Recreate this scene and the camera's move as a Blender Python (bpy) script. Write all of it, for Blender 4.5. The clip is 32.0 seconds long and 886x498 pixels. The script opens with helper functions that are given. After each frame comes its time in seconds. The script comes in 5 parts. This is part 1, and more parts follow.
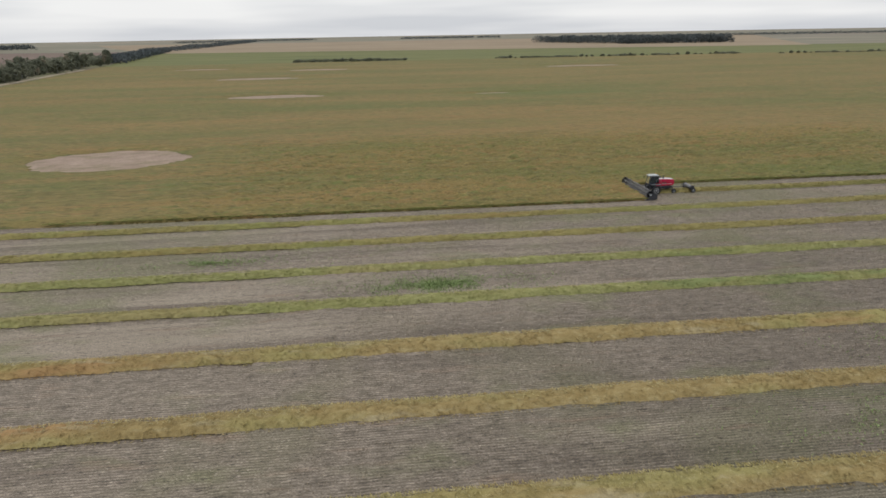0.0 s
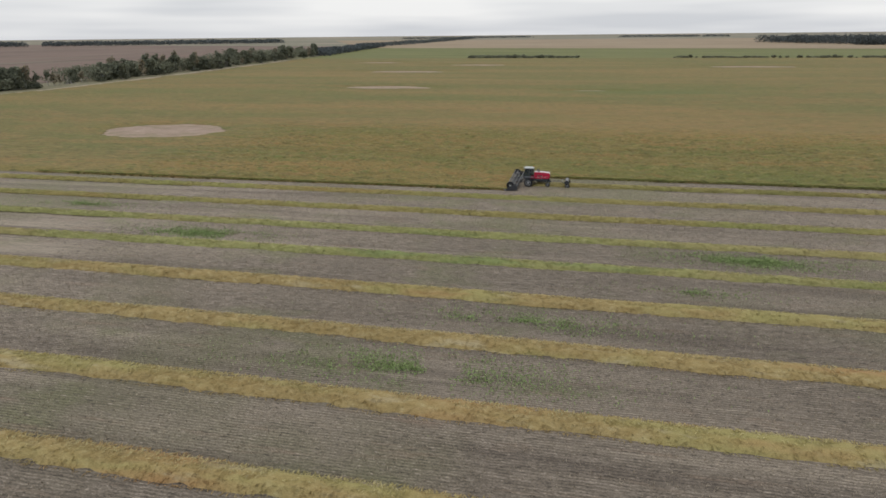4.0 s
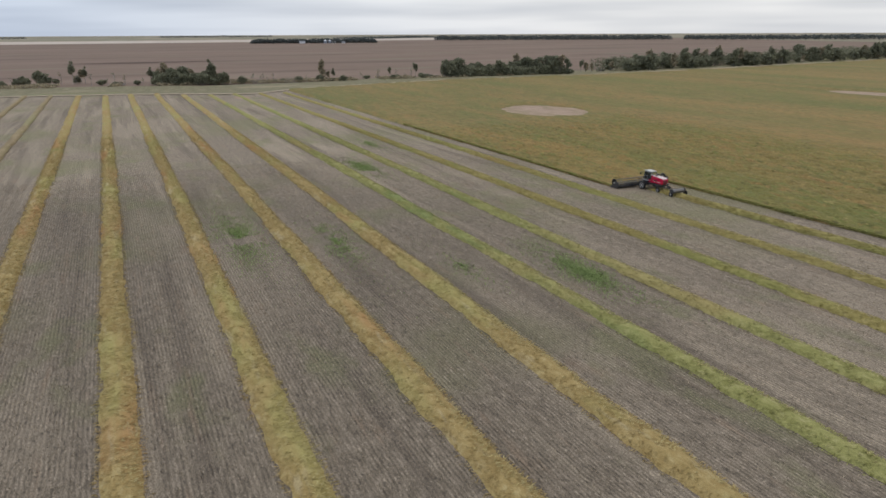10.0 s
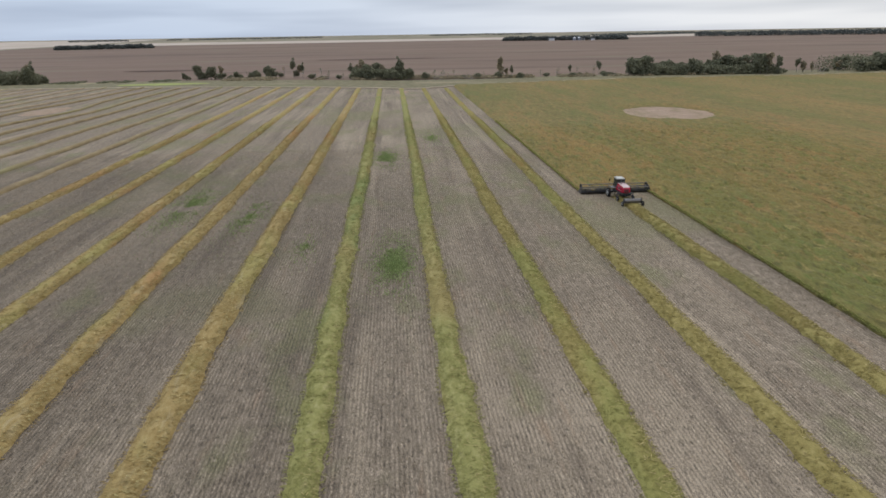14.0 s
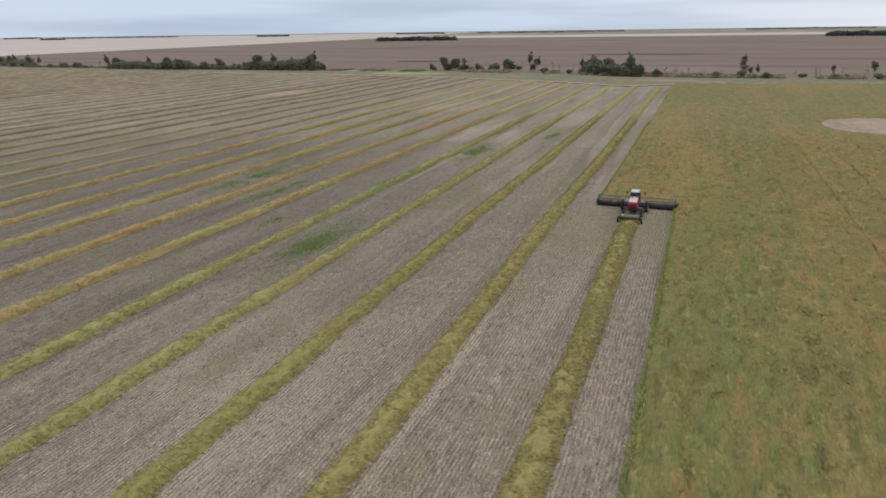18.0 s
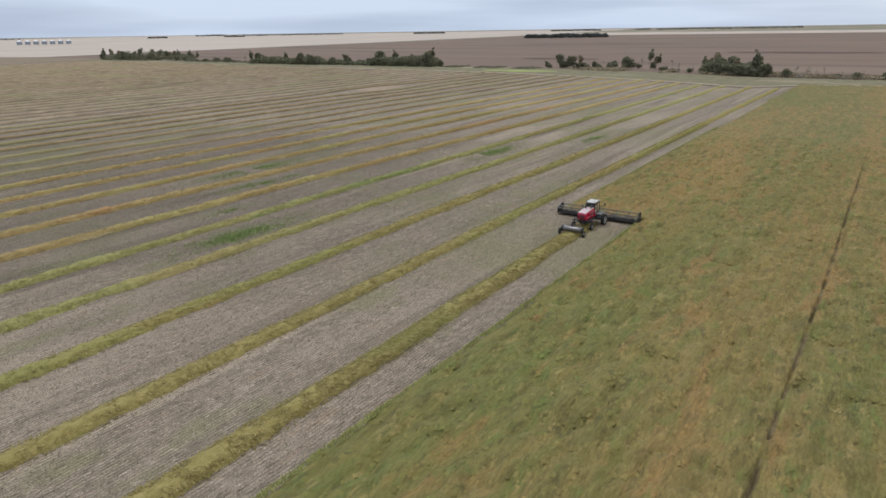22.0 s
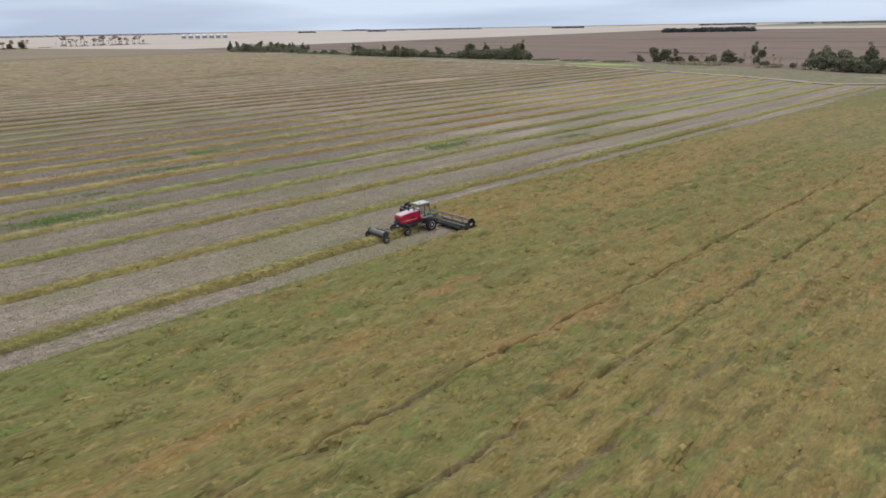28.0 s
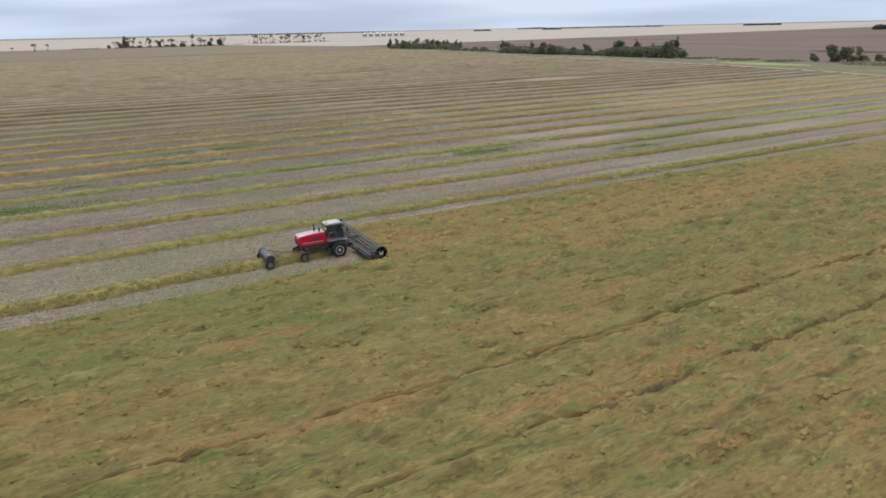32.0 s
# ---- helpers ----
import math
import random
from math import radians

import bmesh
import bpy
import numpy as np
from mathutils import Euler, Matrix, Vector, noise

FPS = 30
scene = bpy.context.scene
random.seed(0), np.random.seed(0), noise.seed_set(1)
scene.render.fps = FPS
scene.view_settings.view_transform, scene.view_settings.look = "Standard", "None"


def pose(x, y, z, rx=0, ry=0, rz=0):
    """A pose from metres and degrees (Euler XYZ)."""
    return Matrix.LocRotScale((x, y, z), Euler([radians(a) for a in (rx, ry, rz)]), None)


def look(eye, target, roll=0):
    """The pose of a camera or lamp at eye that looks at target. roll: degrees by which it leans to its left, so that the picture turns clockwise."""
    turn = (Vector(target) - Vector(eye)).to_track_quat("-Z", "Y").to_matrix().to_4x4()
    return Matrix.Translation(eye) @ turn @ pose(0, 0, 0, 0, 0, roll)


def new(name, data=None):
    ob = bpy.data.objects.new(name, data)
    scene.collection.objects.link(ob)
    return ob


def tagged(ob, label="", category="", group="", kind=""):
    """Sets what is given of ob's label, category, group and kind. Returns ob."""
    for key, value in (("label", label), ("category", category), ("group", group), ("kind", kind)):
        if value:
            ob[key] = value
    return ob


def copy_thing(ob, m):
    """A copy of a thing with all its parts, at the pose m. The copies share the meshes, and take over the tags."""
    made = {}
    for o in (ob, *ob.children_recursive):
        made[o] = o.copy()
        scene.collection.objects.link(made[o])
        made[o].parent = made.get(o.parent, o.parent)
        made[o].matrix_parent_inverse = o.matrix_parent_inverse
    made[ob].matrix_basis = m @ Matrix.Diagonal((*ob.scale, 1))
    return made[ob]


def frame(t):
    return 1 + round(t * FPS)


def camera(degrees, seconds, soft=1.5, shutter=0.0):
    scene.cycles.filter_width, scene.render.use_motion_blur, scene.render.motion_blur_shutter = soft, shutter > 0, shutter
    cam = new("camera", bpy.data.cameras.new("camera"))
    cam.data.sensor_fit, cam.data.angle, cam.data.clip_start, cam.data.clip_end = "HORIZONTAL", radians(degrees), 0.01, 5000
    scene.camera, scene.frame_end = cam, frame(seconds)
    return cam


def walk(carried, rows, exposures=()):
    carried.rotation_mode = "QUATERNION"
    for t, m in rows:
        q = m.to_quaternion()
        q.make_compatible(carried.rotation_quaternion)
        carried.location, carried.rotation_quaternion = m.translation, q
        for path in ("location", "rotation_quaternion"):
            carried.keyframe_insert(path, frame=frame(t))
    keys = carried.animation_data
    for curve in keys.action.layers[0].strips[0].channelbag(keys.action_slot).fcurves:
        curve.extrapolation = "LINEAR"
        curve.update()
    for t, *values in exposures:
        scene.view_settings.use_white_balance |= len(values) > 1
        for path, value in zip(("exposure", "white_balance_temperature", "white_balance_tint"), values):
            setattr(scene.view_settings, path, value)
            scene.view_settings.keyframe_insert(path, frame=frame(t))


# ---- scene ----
cam = camera(67.87, 32.0, soft=1.6)
# seconds, x, y, z, yaw, pitch, roll
ROWS = [
    (0.0, -18.44, -0.00, 27.53, -6.21, -18.11, 0.99),
    (0.5, -11.22, -1.99, 27.21, -1.76, -18.09, 0.89),
    (1.0, -3.82, -3.73, 26.96, 0.52, -18.11, 0.83),
    (1.5, 3.58, -5.26, 26.81, 0.40, -18.08, 0.82),
    (2.0, 11.03, -6.48, 26.71, 0.87, -18.06, 0.85),
    (2.5, 18.65, -7.42, 26.59, 2.99, -18.05, 0.82),
    (3.0, 26.05, -8.00, 26.45, 6.17, -18.08, 0.74),
    (3.5, 33.54, -8.20, 26.29, 9.18, -18.06, 0.66),
    (5.5, 62.95, -4.46, 25.79, 22.04, -18.08, 0.27),
    (6.0, 69.94, -2.50, 25.80, 23.62, -18.07, 0.30),
    (6.5, 76.95, -0.14, 25.84, 24.85, -18.08, 0.30),
    (7.0, 83.72, 2.48, 25.90, 25.41, -18.07, 0.29),
    (7.5, 90.29, 5.35, 25.97, 30.84, -18.05, 0.28),
    (8.0, 96.69, 8.61, 26.07, 40.29, -18.06, 0.26),
    (8.5, 102.87, 12.31, 26.20, 48.74, -18.09, 0.28),
    (9.0, 108.56, 16.37, 26.35, 54.87, -18.11, 0.30),
    (9.5, 113.67, 20.75, 26.51, 59.52, -18.14, 0.28),
    (10.0, 118.28, 25.60, 26.66, 63.80, -18.16, 0.25),
    (10.5, 122.35, 30.92, 26.80, 67.97, -18.22, 0.38),
    (11.0, 125.90, 36.53, 26.90, 72.03, -18.23, 0.56),
    (11.5, 128.92, 42.49, 26.92, 76.07, -18.23, 0.73),
    (12.0, 131.32, 48.60, 26.88, 79.97, -18.21, 0.86),
    (12.5, 133.16, 54.78, 26.82, 82.32, -18.19, 0.91),
    (13.0, 134.59, 60.82, 26.76, 82.32, -18.20, 0.91),
    (13.5, 135.73, 66.78, 26.71, 83.48, -18.21, 0.89),
    (14.0, 136.56, 72.76, 26.69, 85.70, -18.19, 0.87),
    (14.5, 137.02, 78.78, 26.67, 87.91, -18.25, 0.83),
    (16.5, 135.19, 102.71, 26.74, 97.92, -18.40, 0.70),
    (17.0, 134.25, 108.16, 26.67, 102.37, -18.35, 0.70),
    (17.5, 133.07, 113.19, 26.60, 106.53, -18.37, 0.71),
    (18.0, 131.64, 117.89, 26.54, 110.96, -18.36, 0.74),
    (18.5, 130.01, 122.17, 26.53, 114.67, -18.39, 0.78),
    (19.0, 128.20, 125.95, 26.52, 116.95, -18.39, 0.80),
    (19.5, 126.29, 129.32, 26.48, 118.27, -18.40, 0.82),
    (20.0, 124.25, 132.32, 26.40, 119.57, -18.41, 0.83),
    (20.5, 122.09, 135.06, 26.29, 120.79, -18.41, 0.82),
    (21.0, 119.81, 137.64, 26.16, 122.03, -18.41, 0.82),
    (21.5, 117.42, 140.14, 26.03, 123.18, -18.42, 0.85),
    (22.0, 114.98, 142.64, 25.87, 124.08, -18.41, 0.88),
    (22.5, 112.47, 145.01, 25.68, 124.57, -18.48, 0.83),
    (23.0, 109.79, 147.40, 25.50, 125.02, -18.50, 0.79),
    (23.5, 107.22, 149.74, 25.33, 125.48, -18.52, 0.77),
    (24.0, 104.77, 152.00, 25.16, 125.95, -18.54, 0.72),
    (24.5, 102.21, 154.26, 24.98, 126.46, -18.56, 0.67),
    (25.0, 99.52, 156.39, 24.78, 127.16, -18.57, 0.63),
    (25.5, 96.69, 158.39, 24.56, 127.96, -18.57, 0.62),
    (26.0, 93.74, 160.43, 24.34, 128.70, -18.57, 0.63),
    (26.5, 90.75, 162.46, 24.10, 129.68, -18.59, 0.65),
    (28.5, 78.70, 169.30, 22.85, 139.63, -18.59, 1.11),
    (29.0, 75.11, 170.75, 22.50, 143.80, -18.56, 1.19),
    (29.5, 71.42, 171.86, 22.16, 147.09, -18.50, 1.28),
    (30.0, 67.53, 172.57, 21.85, 148.55, -18.45, 1.32),
    (30.5, 63.59, 172.74, 21.58, 148.53, -18.48, 1.32),
    (31.0, 59.53, 172.52, 21.41, 148.47, -18.47, 1.24),
    (31.5, 55.51, 171.95, 21.30, 149.17, -18.47, 1.18),
    (32.0, 51.34, 170.98, 21.23, 150.79, -18.46, 1.18),
]
walk(cam, [(t, pose(x, y, z, 90 + pitch, roll, yaw)) for t, x, y, z, yaw, pitch, roll in ROWS], exposures=[(0.0, -0.33), (10.0, -0.31), (20.0, -0.18), (32.0, -0.05)])

# ---- light: overcast sky, bright cloud towards the north, soft sun from the south ----
SUN_TURN, SUN_HEIGHT = 200.0, 62.0
world = bpy.data.worlds.new("overcast_sky")
scene.world = world
world.use_nodes = True


def nd(tree, kind, **values):
    n = tree.nodes.new(kind)
    for key, value in values.items():
        if key in n.inputs:
            n.inputs[key].default_value = value
        else:
            setattr(n, key, value)
    return n


def build_world():
    t = world.node_tree
    t.nodes.clear()
    out = nd(t, "ShaderNodeOutputWorld")
    bg = nd(t, "ShaderNodeBackground", Strength=1.0)
    sky = nd(t, "ShaderNodeTexSky", sky_type="NISHITA", sun_disc=False, sun_elevation=radians(SUN_HEIGHT), sun_rotation=radians(SUN_TURN), air_density=1.0, dust_density=2.0)
    dim = nd(t, "ShaderNodeMixRGB", blend_type="MULTIPLY", Fac=1.0, Color2=(0.09, 0.09, 0.09, 1))
    t.links.new(sky.outputs[0], dim.inputs["Color1"])
    co = nd(t, "ShaderNodeTexCoord")
    # broad glow of bright cloud in the north, apart from the sun
    glow = nd(t, "ShaderNodeVectorMath", operation="DOT_PRODUCT")
    glow.inputs[1].default_value = (math.sin(radians(2)), math.cos(radians(2)), 0.25)
    t.links.new(co.outputs["Generated"], glow.inputs[0])
    ramp = nd(t, "ShaderNodeMapRange", interpolation_type="SMOOTHSTEP")
    ramp.inputs["From Min"].default_value, ramp.inputs["From Max"].default_value = -0.45, 0.75
    t.links.new(glow.outputs["Value"], ramp.inputs["Value"])
    base = nd(t, "ShaderNodeMixRGB", Color1=(0.68, 0.80, 1.0, 1), Color2=(1.13, 1.13, 1.13, 1))
    t.links.new(ramp.outputs[0], base.inputs["Fac"])
    # cloud bands, flattened towards the horizon
    mp = nd(t, "ShaderNodeMapping")
    mp.inputs["Scale"].default_value = (1.3, 1.3, 15.0)
    t.links.new(co.outputs["Generated"], mp.inputs["Vector"])
    no = nd(t, "ShaderNodeTexNoise", Scale=1.6, Detail=3.0, Roughness=0.45)
    t.links.new(mp.outputs[0], no.inputs["Vector"])
    cr = nd(t, "ShaderNodeValToRGB")
    cr.color_ramp.elements[0].position, cr.color_ramp.elements[0].color = 0.37, (0.74, 0.77, 0.83, 1)
    cr.color_ramp.elements[1].position, cr.color_ramp.elements[1].color = 0.60, (1.18, 1.18, 1.18, 1)
    t.links.new(no.outputs[0], cr.inputs[0])
    cl = nd(t, "ShaderNodeMixRGB", blend_type="MULTIPLY", Fac=0.75)
    t.links.new(base.outputs[0], cl.inputs["Color1"])
    t.links.new(cr.outputs[0], cl.inputs["Color2"])
    mix = nd(t, "ShaderNodeMixRGB", Fac=0.82)
    t.links.new(dim.outputs[0], mix.inputs["Color1"])
    t.links.new(cl.outputs[0], mix.inputs["Color2"])
    t.links.new(mix.outputs[0], bg.inputs["Color"])
    t.links.new(bg.outputs[0], out.inputs["Surface"])


build_world()
sun = new("sun", bpy.data.lights.new("sun", "SUN"))
sun.data.energy, sun.data.angle, sun.data.color = 1.4, radians(12), (1.0, 0.97, 0.93)
sun.matrix_world = look((0, 0, 0), (-math.sin(radians(SUN_TURN)) * math.cos(radians(SUN_HEIGHT)), -math.cos(radians(SUN_TURN)) * math.cos(radians(SUN_HEIGHT)), -math.sin(radians(SUN_HEIGHT))))


# ---- materials ----
def mat(name, colours, scale=1.0, stretch=(1, 1, 1), rough=0.9, metal=0.0, bump=0.0, bump_scale=8.0, second=None, grain=0.25, island=0.0, thin=0.0, most=0.75, drill=0.0, far=None):
    """A procedural material. colours: (position, rgb) stops over a noise; second: (rgb, scale, low, high, stretch) a second, larger mottling; grain: fine brightness noise."""
    m = bpy.data.materials.new(name)
    m.use_nodes = True
    t = m.node_tree
    b = t.nodes["Principled BSDF"]
    b.inputs["Roughness"].default_value, b.inputs["Metallic"].default_value = rough, metal
    b.inputs["Specular IOR Level"].default_value = 0.25 if rough > 0.7 else 0.5
    co = nd(t, "ShaderNodeTexCoord")
    where = co.outputs["Object"]
    mp = nd(t, "ShaderNodeMapping")
    mp.inputs["Scale"].default_value = stretch
    t.links.new(where, mp.inputs["Vector"])
    no = nd(t, "ShaderNodeTexNoise", Scale=scale, Detail=6.0, Roughness=0.6)
    t.links.new(mp.outputs[0], no.inputs["Vector"])
    cr = nd(t, "ShaderNodeValToRGB")
    while len(cr.color_ramp.elements) < len(colours):
        cr.color_ramp.elements.new(0.5)
    for e, (p, c) in zip(cr.color_ramp.elements, colours):
        e.position, e.color = p, (*c, 1)
    t.links.new(no.outputs[0], cr.inputs[0])
    colour = cr.outputs[0]
    for rgb, s2, lo, hi, st2 in second or ():
        mp2 = nd(t, "ShaderNodeMapping")
        mp2.inputs["Scale"].default_value = st2
        mp2.inputs["Location"].default_value = (s2 * 331, s2 * 77, 5)
        t.links.new(where, mp2.inputs["Vector"])
        n2 = nd(t, "ShaderNodeTexNoise", Scale=s2, Detail=4.0, Roughness=0.55)
        t.links.new(mp2.outputs[0], n2.inputs["Vector"])
        r2 = nd(t, "ShaderNodeMapRange", interpolation_type="SMOOTHSTEP")
        r2.inputs["From Min"].default_value, r2.inputs["From Max"].default_value, r2.inputs["To Max"].default_value = lo, hi, most
        t.links.new(n2.outputs[0], r2.inputs["Value"])
        mx = nd(t, "ShaderNodeMixRGB", Color2=(*rgb, 1))
        t.links.new(r2.outputs[0], mx.inputs["Fac"])
        t.links.new(colour, mx.inputs["Color1"])
        colour = mx.outputs[0]
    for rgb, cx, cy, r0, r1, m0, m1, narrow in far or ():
        # another tint, or painted-in brightening, round a place in the field, or away from it
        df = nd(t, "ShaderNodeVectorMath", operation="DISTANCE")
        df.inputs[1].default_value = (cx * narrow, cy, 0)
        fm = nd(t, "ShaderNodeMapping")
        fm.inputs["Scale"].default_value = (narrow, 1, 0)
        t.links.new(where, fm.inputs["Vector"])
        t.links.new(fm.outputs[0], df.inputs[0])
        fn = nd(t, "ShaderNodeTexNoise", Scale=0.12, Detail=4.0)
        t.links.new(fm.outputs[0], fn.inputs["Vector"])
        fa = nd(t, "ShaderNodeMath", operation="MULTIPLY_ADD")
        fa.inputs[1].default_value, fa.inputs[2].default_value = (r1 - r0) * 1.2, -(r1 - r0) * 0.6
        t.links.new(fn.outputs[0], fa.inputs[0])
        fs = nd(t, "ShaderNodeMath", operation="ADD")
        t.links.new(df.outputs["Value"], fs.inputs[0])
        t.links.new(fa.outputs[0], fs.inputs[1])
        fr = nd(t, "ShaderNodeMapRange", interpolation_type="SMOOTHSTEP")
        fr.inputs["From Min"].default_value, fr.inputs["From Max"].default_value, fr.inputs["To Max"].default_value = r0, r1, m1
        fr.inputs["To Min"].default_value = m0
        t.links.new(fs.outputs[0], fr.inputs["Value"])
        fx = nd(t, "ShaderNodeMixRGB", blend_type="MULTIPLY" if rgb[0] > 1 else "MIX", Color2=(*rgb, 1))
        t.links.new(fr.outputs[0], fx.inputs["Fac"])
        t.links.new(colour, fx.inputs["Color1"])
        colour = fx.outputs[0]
    if drill:
        # seed drill rows: pale stalk lines with dark soil between
        wv = nd(t, "ShaderNodeTexWave", wave_type="BANDS", bands_direction="Y", Scale=drill, Distortion=2.2, Detail=3.0)
        wv.inputs["Detail Scale"].default_value = 1.4
        t.links.new(where, wv.inputs["Vector"])
        wr = nd(t, "ShaderNodeMapRange")
        wr.inputs["To Min"].default_value, wr.inputs["To Max"].default_value = 0.74, 1.26
        patchy = nd(t, "ShaderNodeTexNoise", Scale=0.35, Detail=5.0)
        t.links.new(where, patchy.inputs["Vector"])
        blend = nd(t, "ShaderNodeMix")
        blend.inputs[2].default_value = 0.5
        pr = nd(t, "ShaderNodeMapRange")
        pr.inputs["From Min"].default_value, pr.inputs["From Max"].default_value, pr.inputs["To Min"].default_value = 0.36, 0.6, 0.25
        t.links.new(patchy.outputs[0], pr.inputs["Value"])
        t.links.new(pr.outputs[0], blend.inputs[0])
        t.links.new(wv.outputs["Fac"], blend.inputs[3])
        t.links.new(blend.outputs[0], wr.inputs["Value"])
        ws = nd(t, "ShaderNodeVectorMath", operation="SCALE")
        t.links.new(colour, ws.inputs[0])
        t.links.new(wr.outputs[0], ws.inputs["Scale"])
        colour = ws.outputs[0]
    if grain or island:
        g = nd(t, "ShaderNodeTexNoise", Scale=scale * 9.0, Detail=3.0, Roughness=0.7)
        t.links.new(mp.outputs[0], g.inputs["Vector"])
        gr = nd(t, "ShaderNodeMapRange")
        gr.inputs["From Min"].default_value, gr.inputs["From Max"].default_value = 0.3, 0.7
        gr.inputs["To Min"].default_value, gr.inputs["To Max"].default_value = 1 - grain, 1 + grain
        t.links.new(g.outputs[0], gr.inputs["Value"])
        value = gr.outputs[0]
        if island:
            geo = nd(t, "ShaderNodeNewGeometry")
            ir = nd(t, "ShaderNodeMapRange")
            ir.inputs["To Min"].default_value, ir.inputs["To Max"].default_value = 1 - island, 1 + island
            t.links.new(geo.outputs["Random Per Island"], ir.inputs["Value"])
            mu = nd(t, "ShaderNodeMath", operation="MULTIPLY")
            t.links.new(value, mu.inputs[0])
            t.links.new(ir.outputs[0], mu.inputs[1])
            value = mu.outputs[0]
        sc = nd(t, "ShaderNodeVectorMath", operation="SCALE")
        t.links.new(colour, sc.inputs[0])
        t.links.new(value, sc.inputs["Scale"])
        colour = sc.outputs[0]
    t.links.new(colour, b.inputs["Base Color"])
    if bump:
        bn = nd(t, "ShaderNodeTexNoise", Scale=bump_scale, Detail=4.0)
        t.links.new(mp.outputs[0], bn.inputs["Vector"])
        bu = nd(t, "ShaderNodeBump", Strength=min(bump, 1.0), Distance=0.12)
        t.links.new(bn.outputs[0], bu.inputs["Height"])
        t.links.new(bu.outputs[0], b.inputs["Normal"])
    if thin:
        tr = nd(t, "ShaderNodeBsdfTranslucent")
        t.links.new(colour, tr.inputs["Color"])
        mix = nd(t, "ShaderNodeMixShader", Fac=thin)
        t.links.new(b.outputs[0], mix.inputs[1])
        t.links.new(tr.outputs[0], mix.inputs[2])
        t.links.new(mix.outputs[0], t.nodes["Material Output"].inputs["Surface"])
    return m


def paint(name, rgb, rough=0.4, metal=0.0, dirt=(0.16, 0.13, 0.1)):
    return mat(name, [(0.3, tuple(c * 0.88 for c in rgb)), (0.7, rgb)], 2.5, rough=rough, metal=metal, grain=0.06, second=[(dirt, 1.7, 0.62, 0.82, (1, 1, 1))])


# far: brightening away from (55, 10), painted in to suit the camera's view
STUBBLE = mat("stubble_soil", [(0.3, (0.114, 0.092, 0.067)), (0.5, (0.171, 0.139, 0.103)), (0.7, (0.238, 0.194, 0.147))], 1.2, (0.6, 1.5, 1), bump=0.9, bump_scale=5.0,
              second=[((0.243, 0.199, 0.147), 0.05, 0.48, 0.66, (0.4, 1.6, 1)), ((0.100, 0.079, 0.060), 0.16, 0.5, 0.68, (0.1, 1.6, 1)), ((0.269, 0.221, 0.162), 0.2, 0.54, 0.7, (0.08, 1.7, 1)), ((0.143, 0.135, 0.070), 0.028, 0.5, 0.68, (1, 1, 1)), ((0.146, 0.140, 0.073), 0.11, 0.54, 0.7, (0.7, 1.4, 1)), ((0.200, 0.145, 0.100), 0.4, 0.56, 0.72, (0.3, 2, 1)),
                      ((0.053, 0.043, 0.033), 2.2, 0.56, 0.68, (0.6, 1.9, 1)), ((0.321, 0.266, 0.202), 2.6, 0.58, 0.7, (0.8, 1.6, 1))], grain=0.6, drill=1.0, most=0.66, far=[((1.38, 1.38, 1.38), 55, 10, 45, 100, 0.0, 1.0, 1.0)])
STALK = mat("stubble_stalk", [(0.3, (0.240, 0.195, 0.136)), (0.7, (0.377, 0.312, 0.222))], 0.6, grain=0.2, island=0.4, thin=0.2)
GREENWEED = mat("green_regrowth", [(0.3, (0.195, 0.255, 0.092)), (0.7, (0.29, 0.35, 0.14))], 0.8, grain=0.3, island=0.3, thin=0.15)
GOLD = mat("golden_straw", [(0.3, (0.300, 0.211, 0.080)), (0.55, (0.366, 0.271, 0.114)), (0.75, (0.455, 0.362, 0.178))], 1.6, (0.8, 1.3, 1), bump=1.0, bump_scale=3.0,
           second=[((0.346, 0.311, 0.114), 0.09, 0.46, 0.66, (0.6, 2, 1)), ((0.401, 0.223, 0.097), 0.07, 0.55, 0.72, (0.5, 3, 1)), ((0.455, 0.374, 0.218), 0.5, 0.56, 0.72, (0.4, 2, 1))], grain=0.25, island=0.25, thin=0.12)
OLIVE = mat("green_straw", [(0.3, (0.228, 0.183, 0.061)), (0.55, (0.310, 0.259, 0.093)), (0.75, (0.403, 0.328, 0.142))], 1.6, (0.8, 1.3, 1), bump=1.0, bump_scale=3.0,
            second=[((0.265, 0.267, 0.086), 0.06, 0.48, 0.66, (0.7, 2, 1)), ((0.347, 0.222, 0.086), 0.09, 0.58, 0.75, (0.5, 3, 1))], grain=0.25, island=0.25, thin=0.12)
LIME = mat("lime_straw", [(0.3, (0.222, 0.218, 0.070)), (0.55, (0.301, 0.289, 0.107)), (0.75, (0.398, 0.362, 0.170))], 1.6, (0.8, 1.3, 1), bump=1.0, bump_scale=3.0,
           second=[((0.354, 0.279, 0.119), 0.05, 0.5, 0.68, (0.7, 2, 1)), ((0.212, 0.253, 0.090), 0.11, 0.55, 0.7, (0.5, 2, 1))], grain=0.25, island=0.25, thin=0.12)
# pale pods and the crest's lit top, both put into this colour
LITSTRAW = mat("lit_crest_straw", [(0.3, (0.378, 0.313, 0.136)), (0.7, (0.504, 0.432, 0.221))], 0.7, grain=0.15, island=0.3, thin=0.2)
